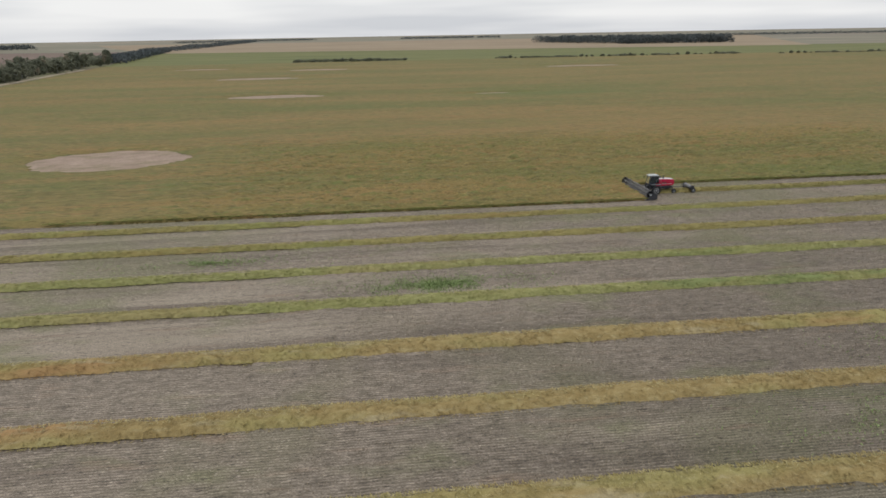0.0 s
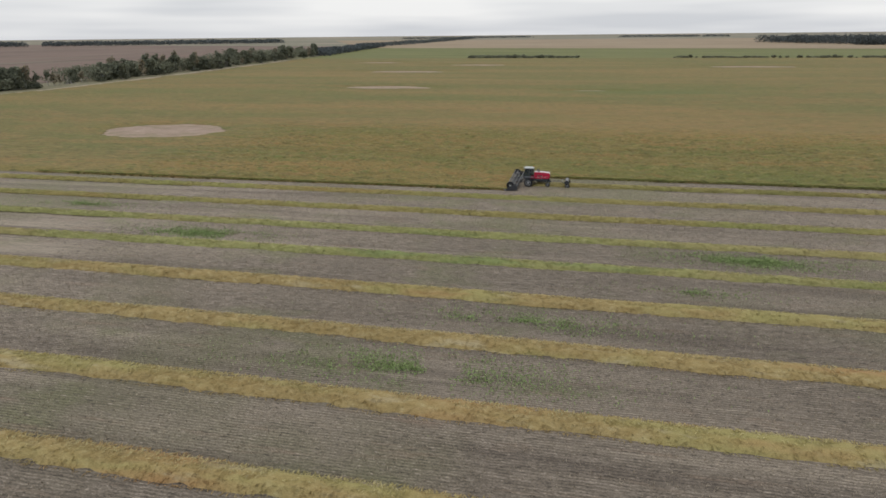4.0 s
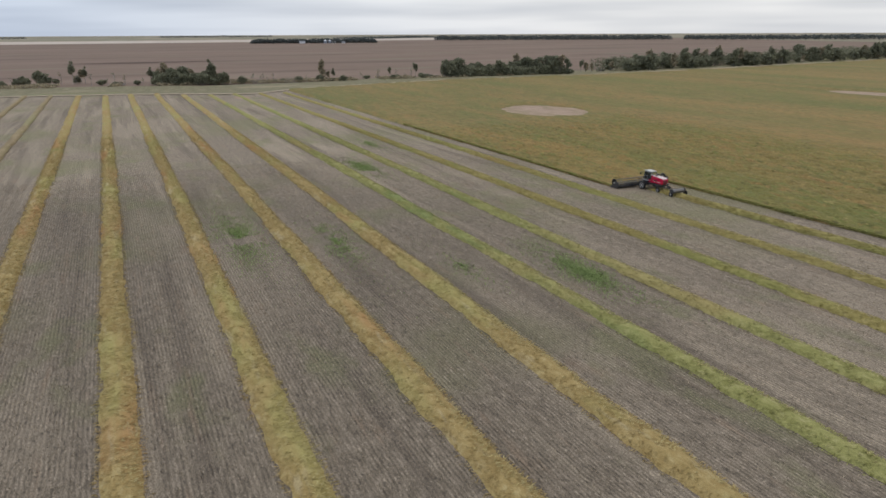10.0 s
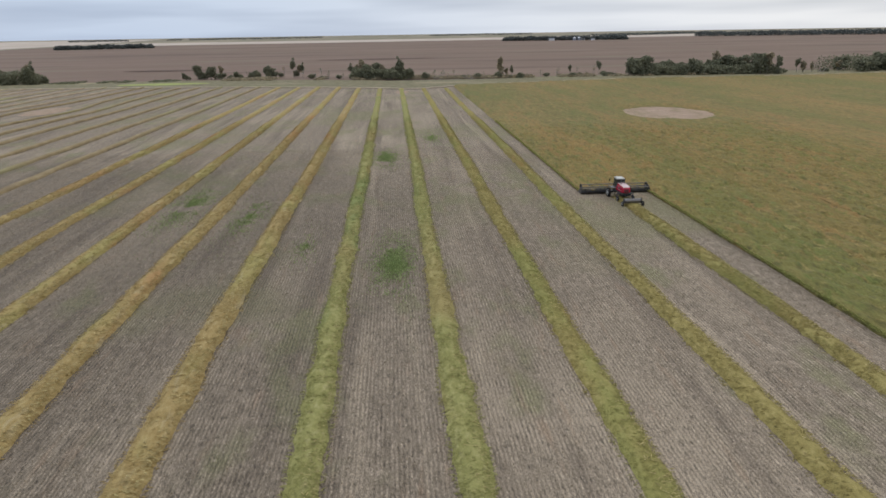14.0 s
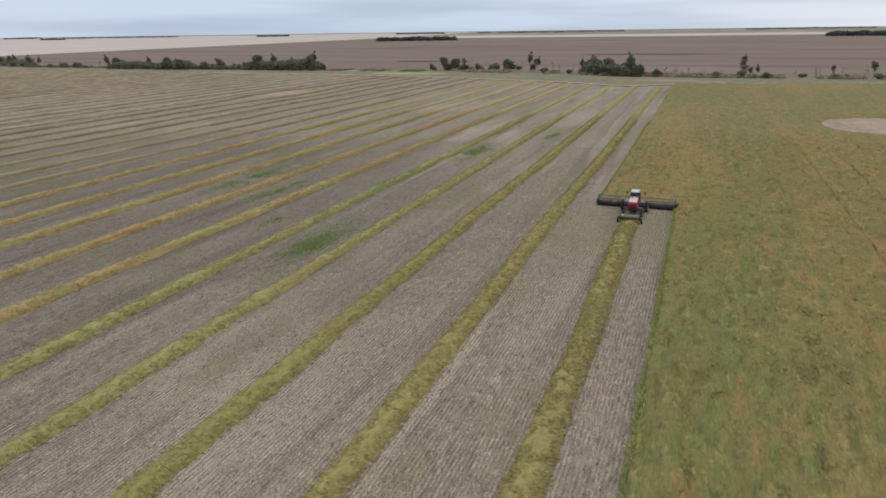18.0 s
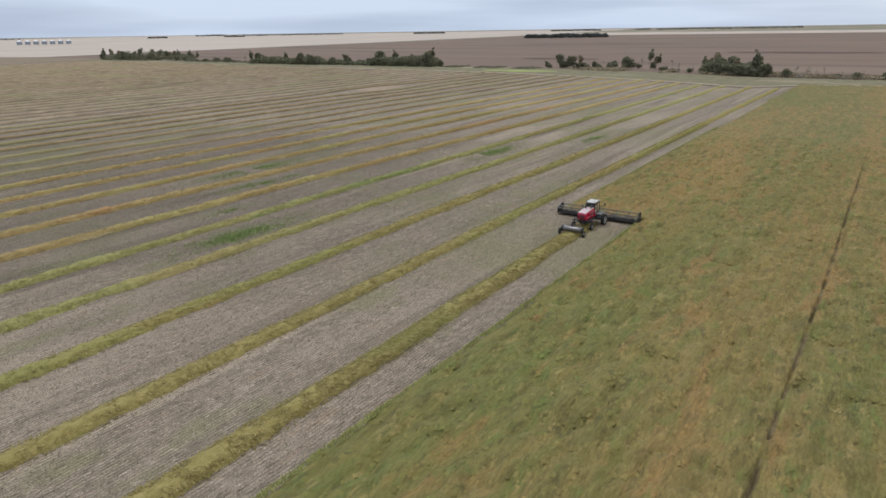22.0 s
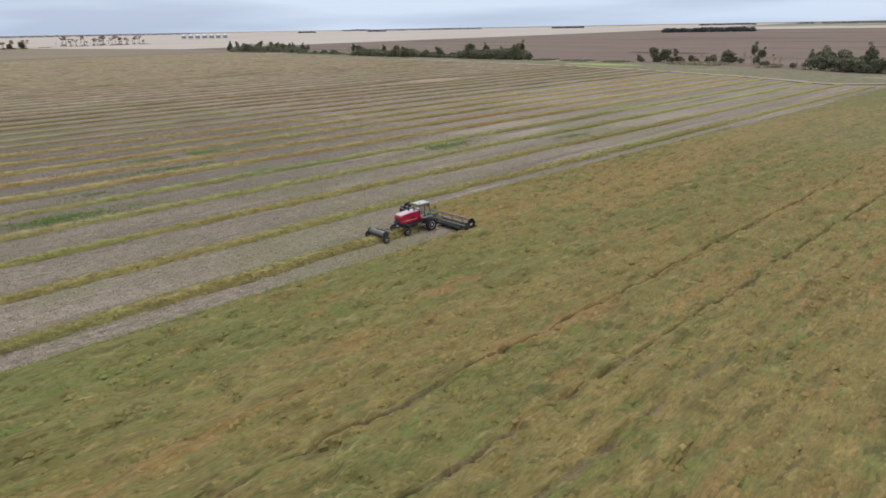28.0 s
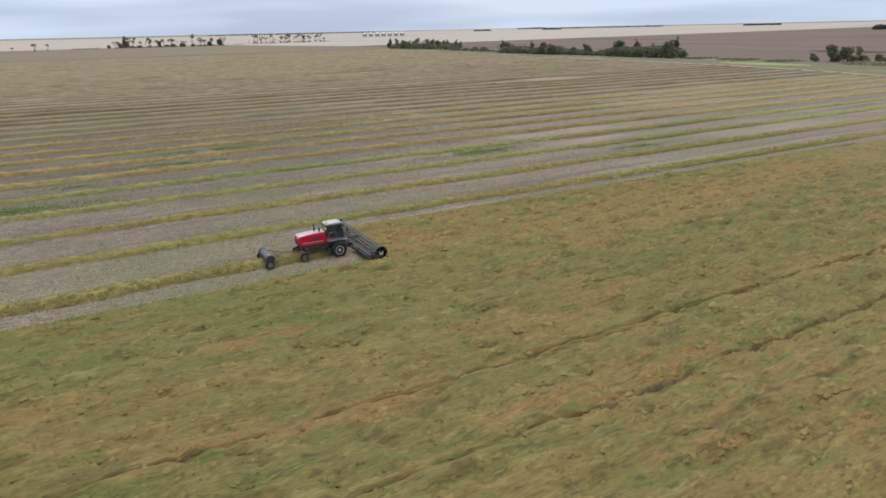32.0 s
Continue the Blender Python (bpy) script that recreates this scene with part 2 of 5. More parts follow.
FADED = mat("fading_straw", [(0.3, (0.209, 0.157, 0.080)), (0.55, (0.271, 0.207, 0.113)), (0.75, (0.341, 0.271, 0.166))], 0.8, (0.5, 1.0, 1), bump=0.6, bump_scale=2.0,
            second=[((0.248, 0.230, 0.112), 0.03, 0.5, 0.68, (0.7, 2, 1)), ((0.178, 0.131, 0.078), 0.06, 0.55, 0.7, (0.7, 2, 1))], grain=0.25)
DULL = mat("weathered_straw", [(0.3, (0.240, 0.186, 0.119)), (0.55, (0.330, 0.258, 0.169)), (0.75, (0.420, 0.336, 0.225))], 0.4, (0.5, 1.0, 1), bump=0.5, bump_scale=2.0,
           second=[((0.300, 0.288, 0.144), 0.03, 0.5, 0.68, (0.7, 2, 1)), ((0.204, 0.156, 0.106), 0.06, 0.55, 0.7, (0.7, 2, 1))], grain=0.2)
CROP_TONES = [(0.28, (0.121, 0.106, 0.034)), (0.5, (0.191, 0.152, 0.053)), (0.72, (0.261, 0.197, 0.073))]
CROP_PATCHES = [((0.132, 0.146, 0.042), 0.05, 0.5, 0.68, (0.3, 1.8, 1)), ((0.270, 0.168, 0.062), 0.034, 0.47, 0.64, (0.2, 2.0, 1)), ((0.272, 0.182, 0.067), 0.009, 0.44, 0.60, (0.35, 1.8, 1)), ((0.142, 0.150, 0.044), 0.013, 0.48, 0.62, (0.35, 1.8, 1)),
                ((0.268, 0.159, 0.062), 0.26, 0.53, 0.66, (0.35, 1.6, 1)), ((0.139, 0.157, 0.046), 0.36, 0.53, 0.66, (0.35, 1.6, 1)),
                ((0.110, 0.096, 0.035), 0.75, 0.54, 0.66, (0.5, 1.3, 1)), ((0.305, 0.235, 0.090), 1.0, 0.57, 0.69, (0.5, 1.2, 1)), ((0.128, 0.161, 0.044), 0.8, 0.56, 0.68, (0.5, 1.2, 1))]
CROP_ZONES = [((0.270, 0.172, 0.064), 50, 134, -2, 9, 0.32, 0.0, 0.12), ((0.137, 0.157, 0.046), 60, 121, -2, 9, 0.15, 0.0, 0.08), ((0.119, 0.148, 0.044), 66, 306, 2, 22, 0.7, 0.0, 0.3), ((0.296, 0.176, 0.069), 70, 205, 5, 60, 0.22, 0.0, 0.3)]
# the added dark spots paint shade in the gaps between plants
CROP = mat("ripening_crop", CROP_TONES, 0.5, (0.3, 1.3, 1), bump=0.8, bump_scale=5.0, second=CROP_PATCHES + [((0.080, 0.074, 0.030), 1.1, 0.555, 0.65, (0.5, 1.5, 1))], grain=0.25, most=0.6, far=CROP_ZONES)
# CROP's tones, 8 percent lighter to offset the shade among the tops
CROPLEAF = mat("ripening_pods_lightened", [(p, tuple(c * 1.08 for c in rgb)) for p, rgb in CROP_TONES], 0.5, (0.3, 1.3, 1), second=[(tuple(c * 1.08 for c in q[0]), *q[1:]) for q in CROP_PATCHES], grain=0.1, island=0.16, most=0.6, far=[(tuple(c * 1.08 for c in q[0]), *q[1:]) for q in CROP_ZONES])
# green stems, their colour raised to paint a sunlit line along the edge
EDGE = mat("crop_edge_stems", [(0.3, (0.25, 0.27, 0.085)), (0.7, (0.40, 0.40, 0.15))], 0.8, grain=0.2, island=0.3, thin=0.3)
SHADED_STEM = mat("shaded_crop_stems", [(0.3, (0.120, 0.096, 0.048)), (0.7, (0.250, 0.195, 0.100))], 2.0, (1, 1, 0.3), grain=0.35)
FARSTUB = mat("brown_tan_stubble", [(0.3, (0.192, 0.146, 0.094)), (0.7, (0.255, 0.195, 0.128))], 0.02, (0.3, 4, 1), grain=0.1, second=[((0.250, 0.215, 0.128), 0.008, 0.5, 0.7, (0.5, 2, 1))])
BARE = mat("bare_soil", [(0.3, (0.286, 0.205, 0.147)), (0.7, (0.400, 0.295, 0.218))], 0.2, grain=0.2, bump=0.4, second=[((0.239, 0.190, 0.108), 0.3, 0.5, 0.66, (0.5, 1.2, 1))])
FALLOW = mat("fallow_soil", [(0.3, (0.166, 0.113, 0.083)), (0.7, (0.198, 0.138, 0.103))], 0.012, (1.2, 0.4, 1), grain=0.08,
             second=[((0.114, 0.078, 0.060), 0.004, 0.54, 0.64, (3, 0.5, 1)), ((0.227, 0.165, 0.122), 0.0035, 0.54, 0.7, (2, 0.5, 1)), ((0.193, 0.165, 0.110), 0.009, 0.56, 0.7, (2, 0.6, 1))])
DARKSOIL = mat("dark_soil", [(0.3, (0.085, 0.055, 0.043)), (0.7, (0.12, 0.08, 0.062))], 0.05, grain=0.1)
TAN = mat("tan_stubble", [(0.3, (0.43, 0.365, 0.305)), (0.7, (0.52, 0.445, 0.38))], 0.004, (0.5, 2.5, 1), grain=0.05, second=[((0.38, 0.32, 0.24), 0.0022, 0.55, 0.7, (0.6, 2, 1))])
FARLAND = mat("far_farmland", [(0.3, (0.27, 0.22, 0.165)), (0.5, (0.2, 0.185, 0.125)), (0.7, (0.38, 0.31, 0.23))], 0.0016, (0.6, 2.0, 1), grain=0.05)
MEADOW = mat("bright_verge_grass", [(0.3, (0.24, 0.28, 0.08)), (0.7, (0.34, 0.37, 0.13))], 0.2, grain=0.25)
GRASS = mat("verge_grass", [(0.3, (0.14, 0.132, 0.072)), (0.55, (0.20, 0.178, 0.105)), (0.75, (0.28, 0.235, 0.15))], 0.25, grain=0.3, bump=0.6,
            second=[((0.19, 0.215, 0.075), 0.02, 0.58, 0.68, (1, 0.5, 1)), ((0.34, 0.28, 0.185), 0.03, 0.58, 0.7, (1, 0.4, 1))])
TRACKSOIL = mat("track_soil", [(0.3, (0.36, 0.29, 0.21)), (0.7, (0.47, 0.39, 0.29))], 0.5, (0.3, 1, 1), grain=0.15)
# green lightened and greyed, with distance haze put into the colour
LEAF = mat("hazy_dark_foliage", [(0.3, (0.156, 0.165, 0.108)), (0.7, (0.256, 0.252, 0.168))], 0.25, grain=0.15, island=0.35, thin=0.3)
LEAF_TAN = mat("autumn_foliage", [(0.3, (0.260, 0.227, 0.156)), (0.7, (0.403, 0.338, 0.221))], 0.25, grain=0.15, island=0.35, thin=0.3)
LEAF_BROWN = mat("thin_brown_foliage", [(0.3, (0.25, 0.20, 0.155)), (0.7, (0.39, 0.315, 0.245))], 0.25, grain=0.15, island=0.35, thin=0.3)
# blue-grey green: haze over the far woods is painted into this tone
FARLEAF = mat("hazy_far_foliage", [(0.3, (0.078, 0.088, 0.084)), (0.7, (0.122, 0.133, 0.126))], 0.02, grain=0.1, island=0.3, thin=0.2)
BARK = mat("aspen_bark", [(0.3, (0.16, 0.14, 0.12)), (0.7, (0.42, 0.39, 0.35))], 3.0, (1, 1, 0.4), grain=0.2)
RED = paint("red_paint", (0.5, 0.01, 0.05), 0.2)
RED.node_tree.nodes["Principled BSDF"].inputs["Coat Weight"].default_value = 1.0
WHITE = paint("white_roof_paint", (0.56, 0.56, 0.52), 0.45)
DARKGREY = paint("dusty_reel_paint", (0.2, 0.19, 0.175), 0.5)
HOODTOP = paint("pale_hood_paint", (0.66, 0.5, 0.5), 0.25)
BLACK = paint("black_metal", (0.042, 0.042, 0.044), 0.4)
GREY = paint("grey_metal", (0.2, 0.2, 0.2), 0.45, 0.4)
STEEL = paint("worn_steel", (0.42, 0.42, 0.42), 0.35, 0.7)
CANVAS = paint("draper_canvas", (0.1, 0.095, 0.088), 0.8)
RUBBER = paint("tyre_rubber", (0.028, 0.027, 0.027), 0.85)
HUB = paint("pale_rim_paint", (0.55, 0.54, 0.5), 0.45)
AMBER = paint("amber_lens", (0.7, 0.25, 0.02), 0.2)
LAMPRED = paint("red_lens", (0.6, 0.02, 0.02), 0.2)
GLASS = paint("tinted_glass", (0.14, 0.17, 0.18), 0.04)
GLASS.node_tree.nodes["Principled BSDF"].inputs["Transmission Weight"].default_value = 0.8
SHED = paint("white_sheet_metal", (0.75, 0.76, 0.78), 0.5)
BINSTEEL = paint("weathered_galvanised_steel", (0.27, 0.31, 0.37), 0.5)
SHEDROOF = paint("grey_sheet_roof", (0.2, 0.21, 0.23), 0.5)


# ---- shape helpers ----
def part(name, bm, material, parent, label="", smooth=False):
    me = bpy.data.meshes.new(name)
    bm.to_mesh(me)
    bm.free()
    me.materials.append(material)
    if smooth:
        me.polygons.foreach_set("use_smooth", [True] * len(me.polygons))
    ob = new(name, me)
    ob.parent = parent
    return tagged(ob, label)


def sheet(name, verts, faces, material, label, category, kind="structure", smooth=True, parent=None):
    me = bpy.data.meshes.new(name)
    v, q = np.asarray(verts, dtype=np.float32), np.asarray(faces, dtype=np.int32)
    me.vertices.add(len(v))
    me.vertices.foreach_set("co", v.ravel())
    n = q.shape[1]
    me.loops.add(len(q) * n)
    me.loops.foreach_set("vertex_index", q.ravel())
    me.polygons.add(len(q))
    me.polygons.foreach_set("loop_start", np.arange(0, len(q) * n, n, dtype=np.int32))
    me.update(calc_edges=True)
    me.validate()
    me.materials.append(material)
    me.polygons.foreach_set("use_smooth", [smooth] * len(me.polygons))
    ob = new(name, me)
    ob.parent = parent
    return tagged(ob, label, category, kind=kind) if not parent else tagged(ob, label, kind=kind)


def thing(name, x, y, z, label, category, group="", turn=0.0, kind=""):
    ob = new(name)
    ob.matrix_world = pose(x, y, z, 0, 0, turn)
    ob.empty_display_size = 0.2
    return tagged(ob, label, category, group, kind)


def vnoise(x, y, size, seed):
    """Smooth value noise in -1..1 over the plan, with cells of that size."""
    u, v = np.asarray(x) / size, np.asarray(y) / size
    iu, iv = np.floor(u).astype(np.int64), np.floor(v).astype(np.int64)
    fu, fv = u - iu, v - iv
    fu, fv = fu * fu * (3 - 2 * fu), fv * fv * (3 - 2 * fv)

    def h(a, b):
        n = (a * 374761393 + b * 668265263 + seed * 974634777) & 0x7FFFFFFF
        n = ((n ^ (n >> 13)) * 1274126177) & 0x7FFFFFFF
        return ((n ^ (n >> 16)) & 0xFFFF) / 32767.5 - 1

    return (h(iu, iv) * (1 - fu) + h(iu + 1, iv) * fu) * (1 - fv) + (h(iu, iv + 1) * (1 - fu) + h(iu + 1, iv + 1) * fu) * fv


def grid_faces(nx, ny, keep=None):
    i = np.arange((nx - 1) * (ny - 1))
    a = (i // (ny - 1)) * ny + i % (ny - 1)
    f = np.stack([a, a + ny, a + ny + 1, a + 1], 1)
    return f if keep is None else f[keep[f].all(axis=1)]


def box(bm, x0, x1, y0, y1, z0, z1, bevel=0.0):
    made = bmesh.ops.create_cube(bm, size=1.0, matrix=Matrix.Translation(((x0 + x1) / 2, (y0 + y1) / 2, (z0 + z1) / 2)) @ Matrix.Diagonal((x1 - x0, y1 - y0, z1 - z0, 1)))
    if bevel:
        edges = list({e for v in made["verts"] for e in v.link_edges})
        bmesh.ops.bevel(bm, geom=edges, offset=bevel, segments=2, affect="EDGES", profile=0.6)
    return bm


def rod(bm, a, b, r, r2=None, n=8):
    a, b = Vector(a), Vector(b)
    d = b - a
    bmesh.ops.create_cone(bm, cap_ends=True, segments=n, radius1=r, radius2=r if r2 is None else r2, depth=d.length,
                          matrix=Matrix.Translation((a + b) / 2) @ d.to_track_quat("Z", "Y").to_matrix().to_4x4())
    return bm


def prism(bm, outline, y0, y1, bevel=0.0):
    """A solid whose side outline lies in x and z, from y0 to y1."""
    lo, hi = [bm.verts.new((x, y0, z)) for x, z in outline], [bm.verts.new((x, y1, z)) for x, z in outline]
    bm.faces.new(lo), bm.faces.new(hi[::-1])
    n = len(outline)
    for i in range(n):
        bm.faces.new((lo[i], hi[i], hi[(i + 1) % n], lo[(i + 1) % n]))
    bmesh.ops.recalc_face_normals(bm, faces=bm.faces)
    if bevel:
        bmesh.ops.bevel(bm, geom=list(bm.edges), offset=bevel, segments=2, affect="EDGES", profile=0.6)
    return bm


def lathe(bm, profile, n=24, along="Y", at=(0, 0, 0)):
    """A turned body: profile of (radius, offset along the axis)."""
    rings = []
    for r, o in profile:
        ring = []
        for k in range(n):
            c, s = math.cos(2 * math.pi * k / n) * r, math.sin(2 * math.pi * k / n) * r
            p = {"Y": (c, o, s), "X": (o, c, s), "Z": (c, s, o)}[along]
            ring.append(bm.verts.new(Vector(p) + Vector(at)))
        rings.append(ring)
    for a, b in zip(rings, rings[1:]):
        for k in range(n):
            bm.faces.new((a[k], a[(k + 1) % n], b[(k + 1) % n], b[k]))
    bm.faces.new(rings[0]), bm.faces.new(rings[-1])
    bmesh.ops.recalc_face_normals(bm, faces=bm.faces)
    return bm


# ---- ground ----
def rise(x, y):
    r = np.hypot(x, y)
    return np.clip(r - 1300, 0, None) ** 2 * (17.0 / 3600.0 ** 2)


def far_ground():
    rad = np.concatenate([[0.0], np.geomspace(60, 4930, 46)])
    ang = np.linspace(0, 2 * math.pi, 145)
    R2, A = np.meshgrid(rad, ang, indexing="ij")
    x, y = R2 * np.cos(A), R2 * np.sin(A)
    z = rise(x, y) - 0.1
    return sheet("ground", np.stack([x, y, z], -1).reshape(-1, 3), grid_faces(len(rad), len(ang)), FARLAND, "flat prairie farmland in dull tan and olive, reaching the horizon", "ground")


far_ground()


def field(name, corners, lift, material, label, steps=24):
    """A four-cornered field laid on the ground, following its rise."""
    u = np.linspace(0, 1, steps)
    U, V = np.meshgrid(u, u, indexing="ij")
    a, b, c, d = [np.array(p, dtype=float) for p in corners]
    p = a * ((1 - U) * (1 - V))[..., None] + b * (U * (1 - V))[..., None] + c * (U * V)[..., None] + d * ((1 - U) * V)[..., None]
    z = rise(p[..., 0], p[..., 1]) + lift
    return sheet(name, np.concatenate([p, z[..., None]], -1).reshape(-1, 3), grid_faces(steps, steps), material, label, "field")


EDGE_SOUTH, EDGE_NORTH, HEADER_X = 104.3, 115.9, 27.3


def west_edge(y):
    """Where the cropped land ends in the west."""
    return np.interp(y, [-1300, -500, -250, -110, -60, 0, 42, 82, 150, 200, 300, 450, 700, 950, 1400], [-330, -300, -284, -276, -270, -256, -243, -222, -236, -247, -246, -262, -300, -345, -445])


# stubble under and around the windrows, with drill rows as fine ridges near by
def stubble(x0, x1, y0, y1, dx, dy, lift):
    xs, ys = np.arange(x0, x1 + dx / 2, dx), np.arange(y0, y1 + dy / 2, dy)
    X, Y = np.meshgrid(xs, ys, indexing="ij")
    Z = lift + 0.05 * vnoise(X, Y, 6, 1) + 0.035 * vnoise(X, Y, 1.1, 2) + rise(X, Y)
    keep = (X > west_edge(Y) - 9).ravel()
    return np.stack([X, Y, Z], -1).reshape(-1, 3), grid_faces(len(xs), len(ys), keep)


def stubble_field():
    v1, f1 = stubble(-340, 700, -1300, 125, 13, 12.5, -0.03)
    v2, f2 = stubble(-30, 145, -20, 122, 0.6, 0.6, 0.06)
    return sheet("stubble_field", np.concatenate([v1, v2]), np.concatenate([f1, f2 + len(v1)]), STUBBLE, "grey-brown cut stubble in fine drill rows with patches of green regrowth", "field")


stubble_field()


def outline_patch(name, x, y, rx, ry, seed, lift, material, label, lobes=0.22):
    n, rings = 64, 6
    v, f = [(x, y, lift + 0.02)], []
    for k in range(1, rings + 1):
        for i in range(n):
            a = 2 * math.pi * i / n
            r = 1 + lobes * float(vnoise(math.cos(a) * 2 + seed * 9, math.sin(a) * 2, 0.9, seed)) + 0.07 * float(vnoise(math.cos(a) * 9 + seed, math.sin(a) * 9, 0.8, seed + 1))
            v.append((x + rx * r * k / rings * math.cos(a), y + ry * r * k / rings * math.sin(a), lift - (0.3 if k == rings else 0)))
    for i in range(n):
        f.append((0, 1 + i, 1 + (i + 1) % n, 1 + (i + 1) % n))
        for k in range(rings - 1):
            a, b = 1 + k * n, 1 + (k + 1) * n
            f.append((a + i, b + i, b + (i + 1) % n, a + (i + 1) % n))
    tri = [(q[0], q[1], q[2]) for q in f] + [(q[0], q[2], q[3]) for q in f if q[3] != q[2]]
    return sheet(name, v, tri, material, label, "soil")


# ponds gone dry: bare patches in the standing crop
BARES = [(-82, 164.5, 18.5, 12.0), (-63, 329, 22, 8.0), (40, 318, 7, 1.8), (-95, 480, 26, 7), (-60, 590, 24, 7), (-170, 640, 20, 7), (160, 560, 30, 8)]
for i, (x, y, rx, ry) in enumerate(BARES):
    outline_patch("bare_patch", x, y, rx + 2.6, ry + 2.6, 3 + i, 0.12 if i != 2 else 0.1, BARE, "pale pinkish bare soil patch in the standing crop", 0.1)

field("fallow_field", [(-272, -780), (-268, 1500), (-2350, 2300), (-2060, -960)], 0.0, FALLOW, "bare brown fallow field beyond the tree line")
field("tan_field", [(-2064, -960), (-2354, 2300), (-3000, 2600), (-2700, -1080)], 0.3, TAN, "pale tan harvested grain field far off")
field("tan_field", [(-230, -1230), (-330, -784), (-4300, -1340), (-2600, -3900)], 0.25, TAN, "pale tan harvested grain field far off")
field("far_stubble_field", [(-318, -600), (700, -600), (700, -1260), (-336, -1260)], 0.14, FARSTUB, "brown-tan stubble far down the field")
field("tan_field", [(600, -1250), (-300, -1250), (-2600, -3900), (1500, -4200)], 0.4, TAN, "pale tan harvested grain field far off")
field("tan_field", [(-440, 1380), (700, 1050), (1500, 2600), (-1100, 2900)], 0.3, mat("tan_green_stubble", [(0.3, (0.27, 0.20, 0.125)), (0.7, (0.34, 0.26, 0.165))], 0.004, grain=0.06), "tan field beyond the standing crop")
field("green_field", [(-340, 760), (900, 700), (950, 1050), (-430, 1390)], 0.1, mat("green_pasture", [(0.3, (0.12, 0.135, 0.042)), (0.7, (0.19, 0.18, 0.065))], 0.01, (0.6, 2, 1), grain=0.1), "green field beyond the fence line bushes")


# grassy margin with a two-rut track along the western edge
def margin():
    ys = np.arange(-620, 1400, 6.0)
    us = np.linspace(0, 1, 9)
    Yg, U = np.meshgrid(ys, us, indexing="ij")
    W = west_edge(Yg)
    E = np.interp(Yg, [88, 112], [21, 8])
    X = W + E - U * (38 + E + 10 * vnoise(Yg, Yg * 0, 60, 5)) + (1.5 + 2.5 * (U == 0)) * vnoise(Yg, U * 40, 14, 6)
    Z = 0.14 + 0.25 * np.sin(U * math.pi) + 0.04 * vnoise(X, Yg, 5, 8) + rise(X, Yg)
    sheet("field_margin", np.stack([X, Yg, Z], -1).reshape(-1, 3), grid_faces(len(ys), len(us)), GRASS, "rough yellow-green grass margin along the field edge", "grass")
    for k, off in enumerate((4.0, 6.4)):
        yy = np.arange(-230, 700, 5.0)
        side = np.array([-0.95, 0.0, 0.95])
        Y2, Sd = np.meshgrid(yy, side, indexing="ij")
        E2 = np.interp(Y2, [88, 112], [21, 8])
        X2 = west_edge(Y2) + E2 - 8 + off + Sd + 0.5 * vnoise(Y2, Y2 * 0, 22, 9)
        sheet("wheel_rut", np.stack([X2, Y2, 0.21 + 0.25 * np.sin((8 - off - Sd) / (38 + E2) * math.pi) + 0.02 * (Sd == 0) + rise(X2, Y2)], -1).reshape(-1, 3), grid_faces(len(yy), 3), TRACKSOIL, "pale worn wheel rut of the field track", "track")


margin()
outline_patch("green_verge", -272, -60, 8, 26, 31, 0.5, MEADOW, "bright green grass beside the field track")
outline_patch("bare_knoll", -132, -61, 15, 6, 35, 0.3, BARE, "reddish bare knoll that the windrows bend round")
outline_patch("damp_hollow", -440, -112, 9, 34, 36, 0.5, DARKSOIL, "dark soil patch in the bare fallow")
outline_patch("damp_hollow", -620, 60, 12, 60, 37, 0.5, DARKSOIL, "dark soil patch in the bare fallow")
outline_patch("bare_track_patch", -186, 77, 7, 3.2, 33, 0.2, BARE, "reddish bare soil where the track turns")


# ---- standing crop ----
TRAMS = [(139.35, 0.56), (146.3, 0.46), (150.9, 0.16)]


def tram_line(x, y):
    return y + 0.12 * vnoise(x, x * 0 + y, 34, 16) + 0.04 * vnoise(x, x * 0 + y, 5, 17)


def crop_height(X, Y, fine):
    H = 0.78 + 0.10 * vnoise(X, Y, 9, 11) + 0.09 * vnoise(X, Y, 3.1, 12) + 0.07 * vnoise(X * 0.7, Y, 1.3, 13)
    if fine:
        # rounded plant tops with creases between them, calmer towards the far rim
        calm = np.clip(np.minimum(np.minimum(X + 62, 128 - X), 186 - Y) / 22, 0, 1)
        H = H + calm * (0.14 - 0.42 * (1 - np.abs(vnoise(X * 0.5, Y, 1.6, 14))) ** 3 + 0.17 * vnoise(X * 0.6, Y, 0.95, 15) + 0.14 * vnoise(X * 0.8, Y, 0.6, 25))
        H = H - calm * 0.6 * np.clip(vnoise(X * 0.4, Y, 1.7, 19) - 0.45, 0, 0.5)
    for y, depth in TRAMS:
        mid = tram_line(X, y)
        H = H - depth * 0.95 * (0.9 + 0.2 * vnoise(X, X * 0, 2.6, 18)) * np.clip(0.8 + 0.55 * vnoise(X, X * 0, 1.4, 23), 0.5, 1) * np.exp(-((Y - mid) / 0.15) ** 4) * (0.0 if not fine else 1.0) * np.clip((X + 60) / 50, 0.0, 1)
    return H


def bare_distance(X, Y):
    """Rough metres to the rim of the closest bare patch, negative inside."""
    best = np.full(X.shape, 99.0)
    for i, (x, y, rx, ry) in enumerate(BARES):
        a = np.arctan2((Y - y) / ry, (X - x) / rx)
        r = 1 + 0.1 * vnoise(np.cos(a) * 2 + (3 + i) * 9, np.sin(a) * 2, 0.9, 3 + i)
        best = np.minimum(best, (np.hypot((X - x) / rx, (Y - y) / ry) - r * 0.97) * min(rx, ry))
    return best


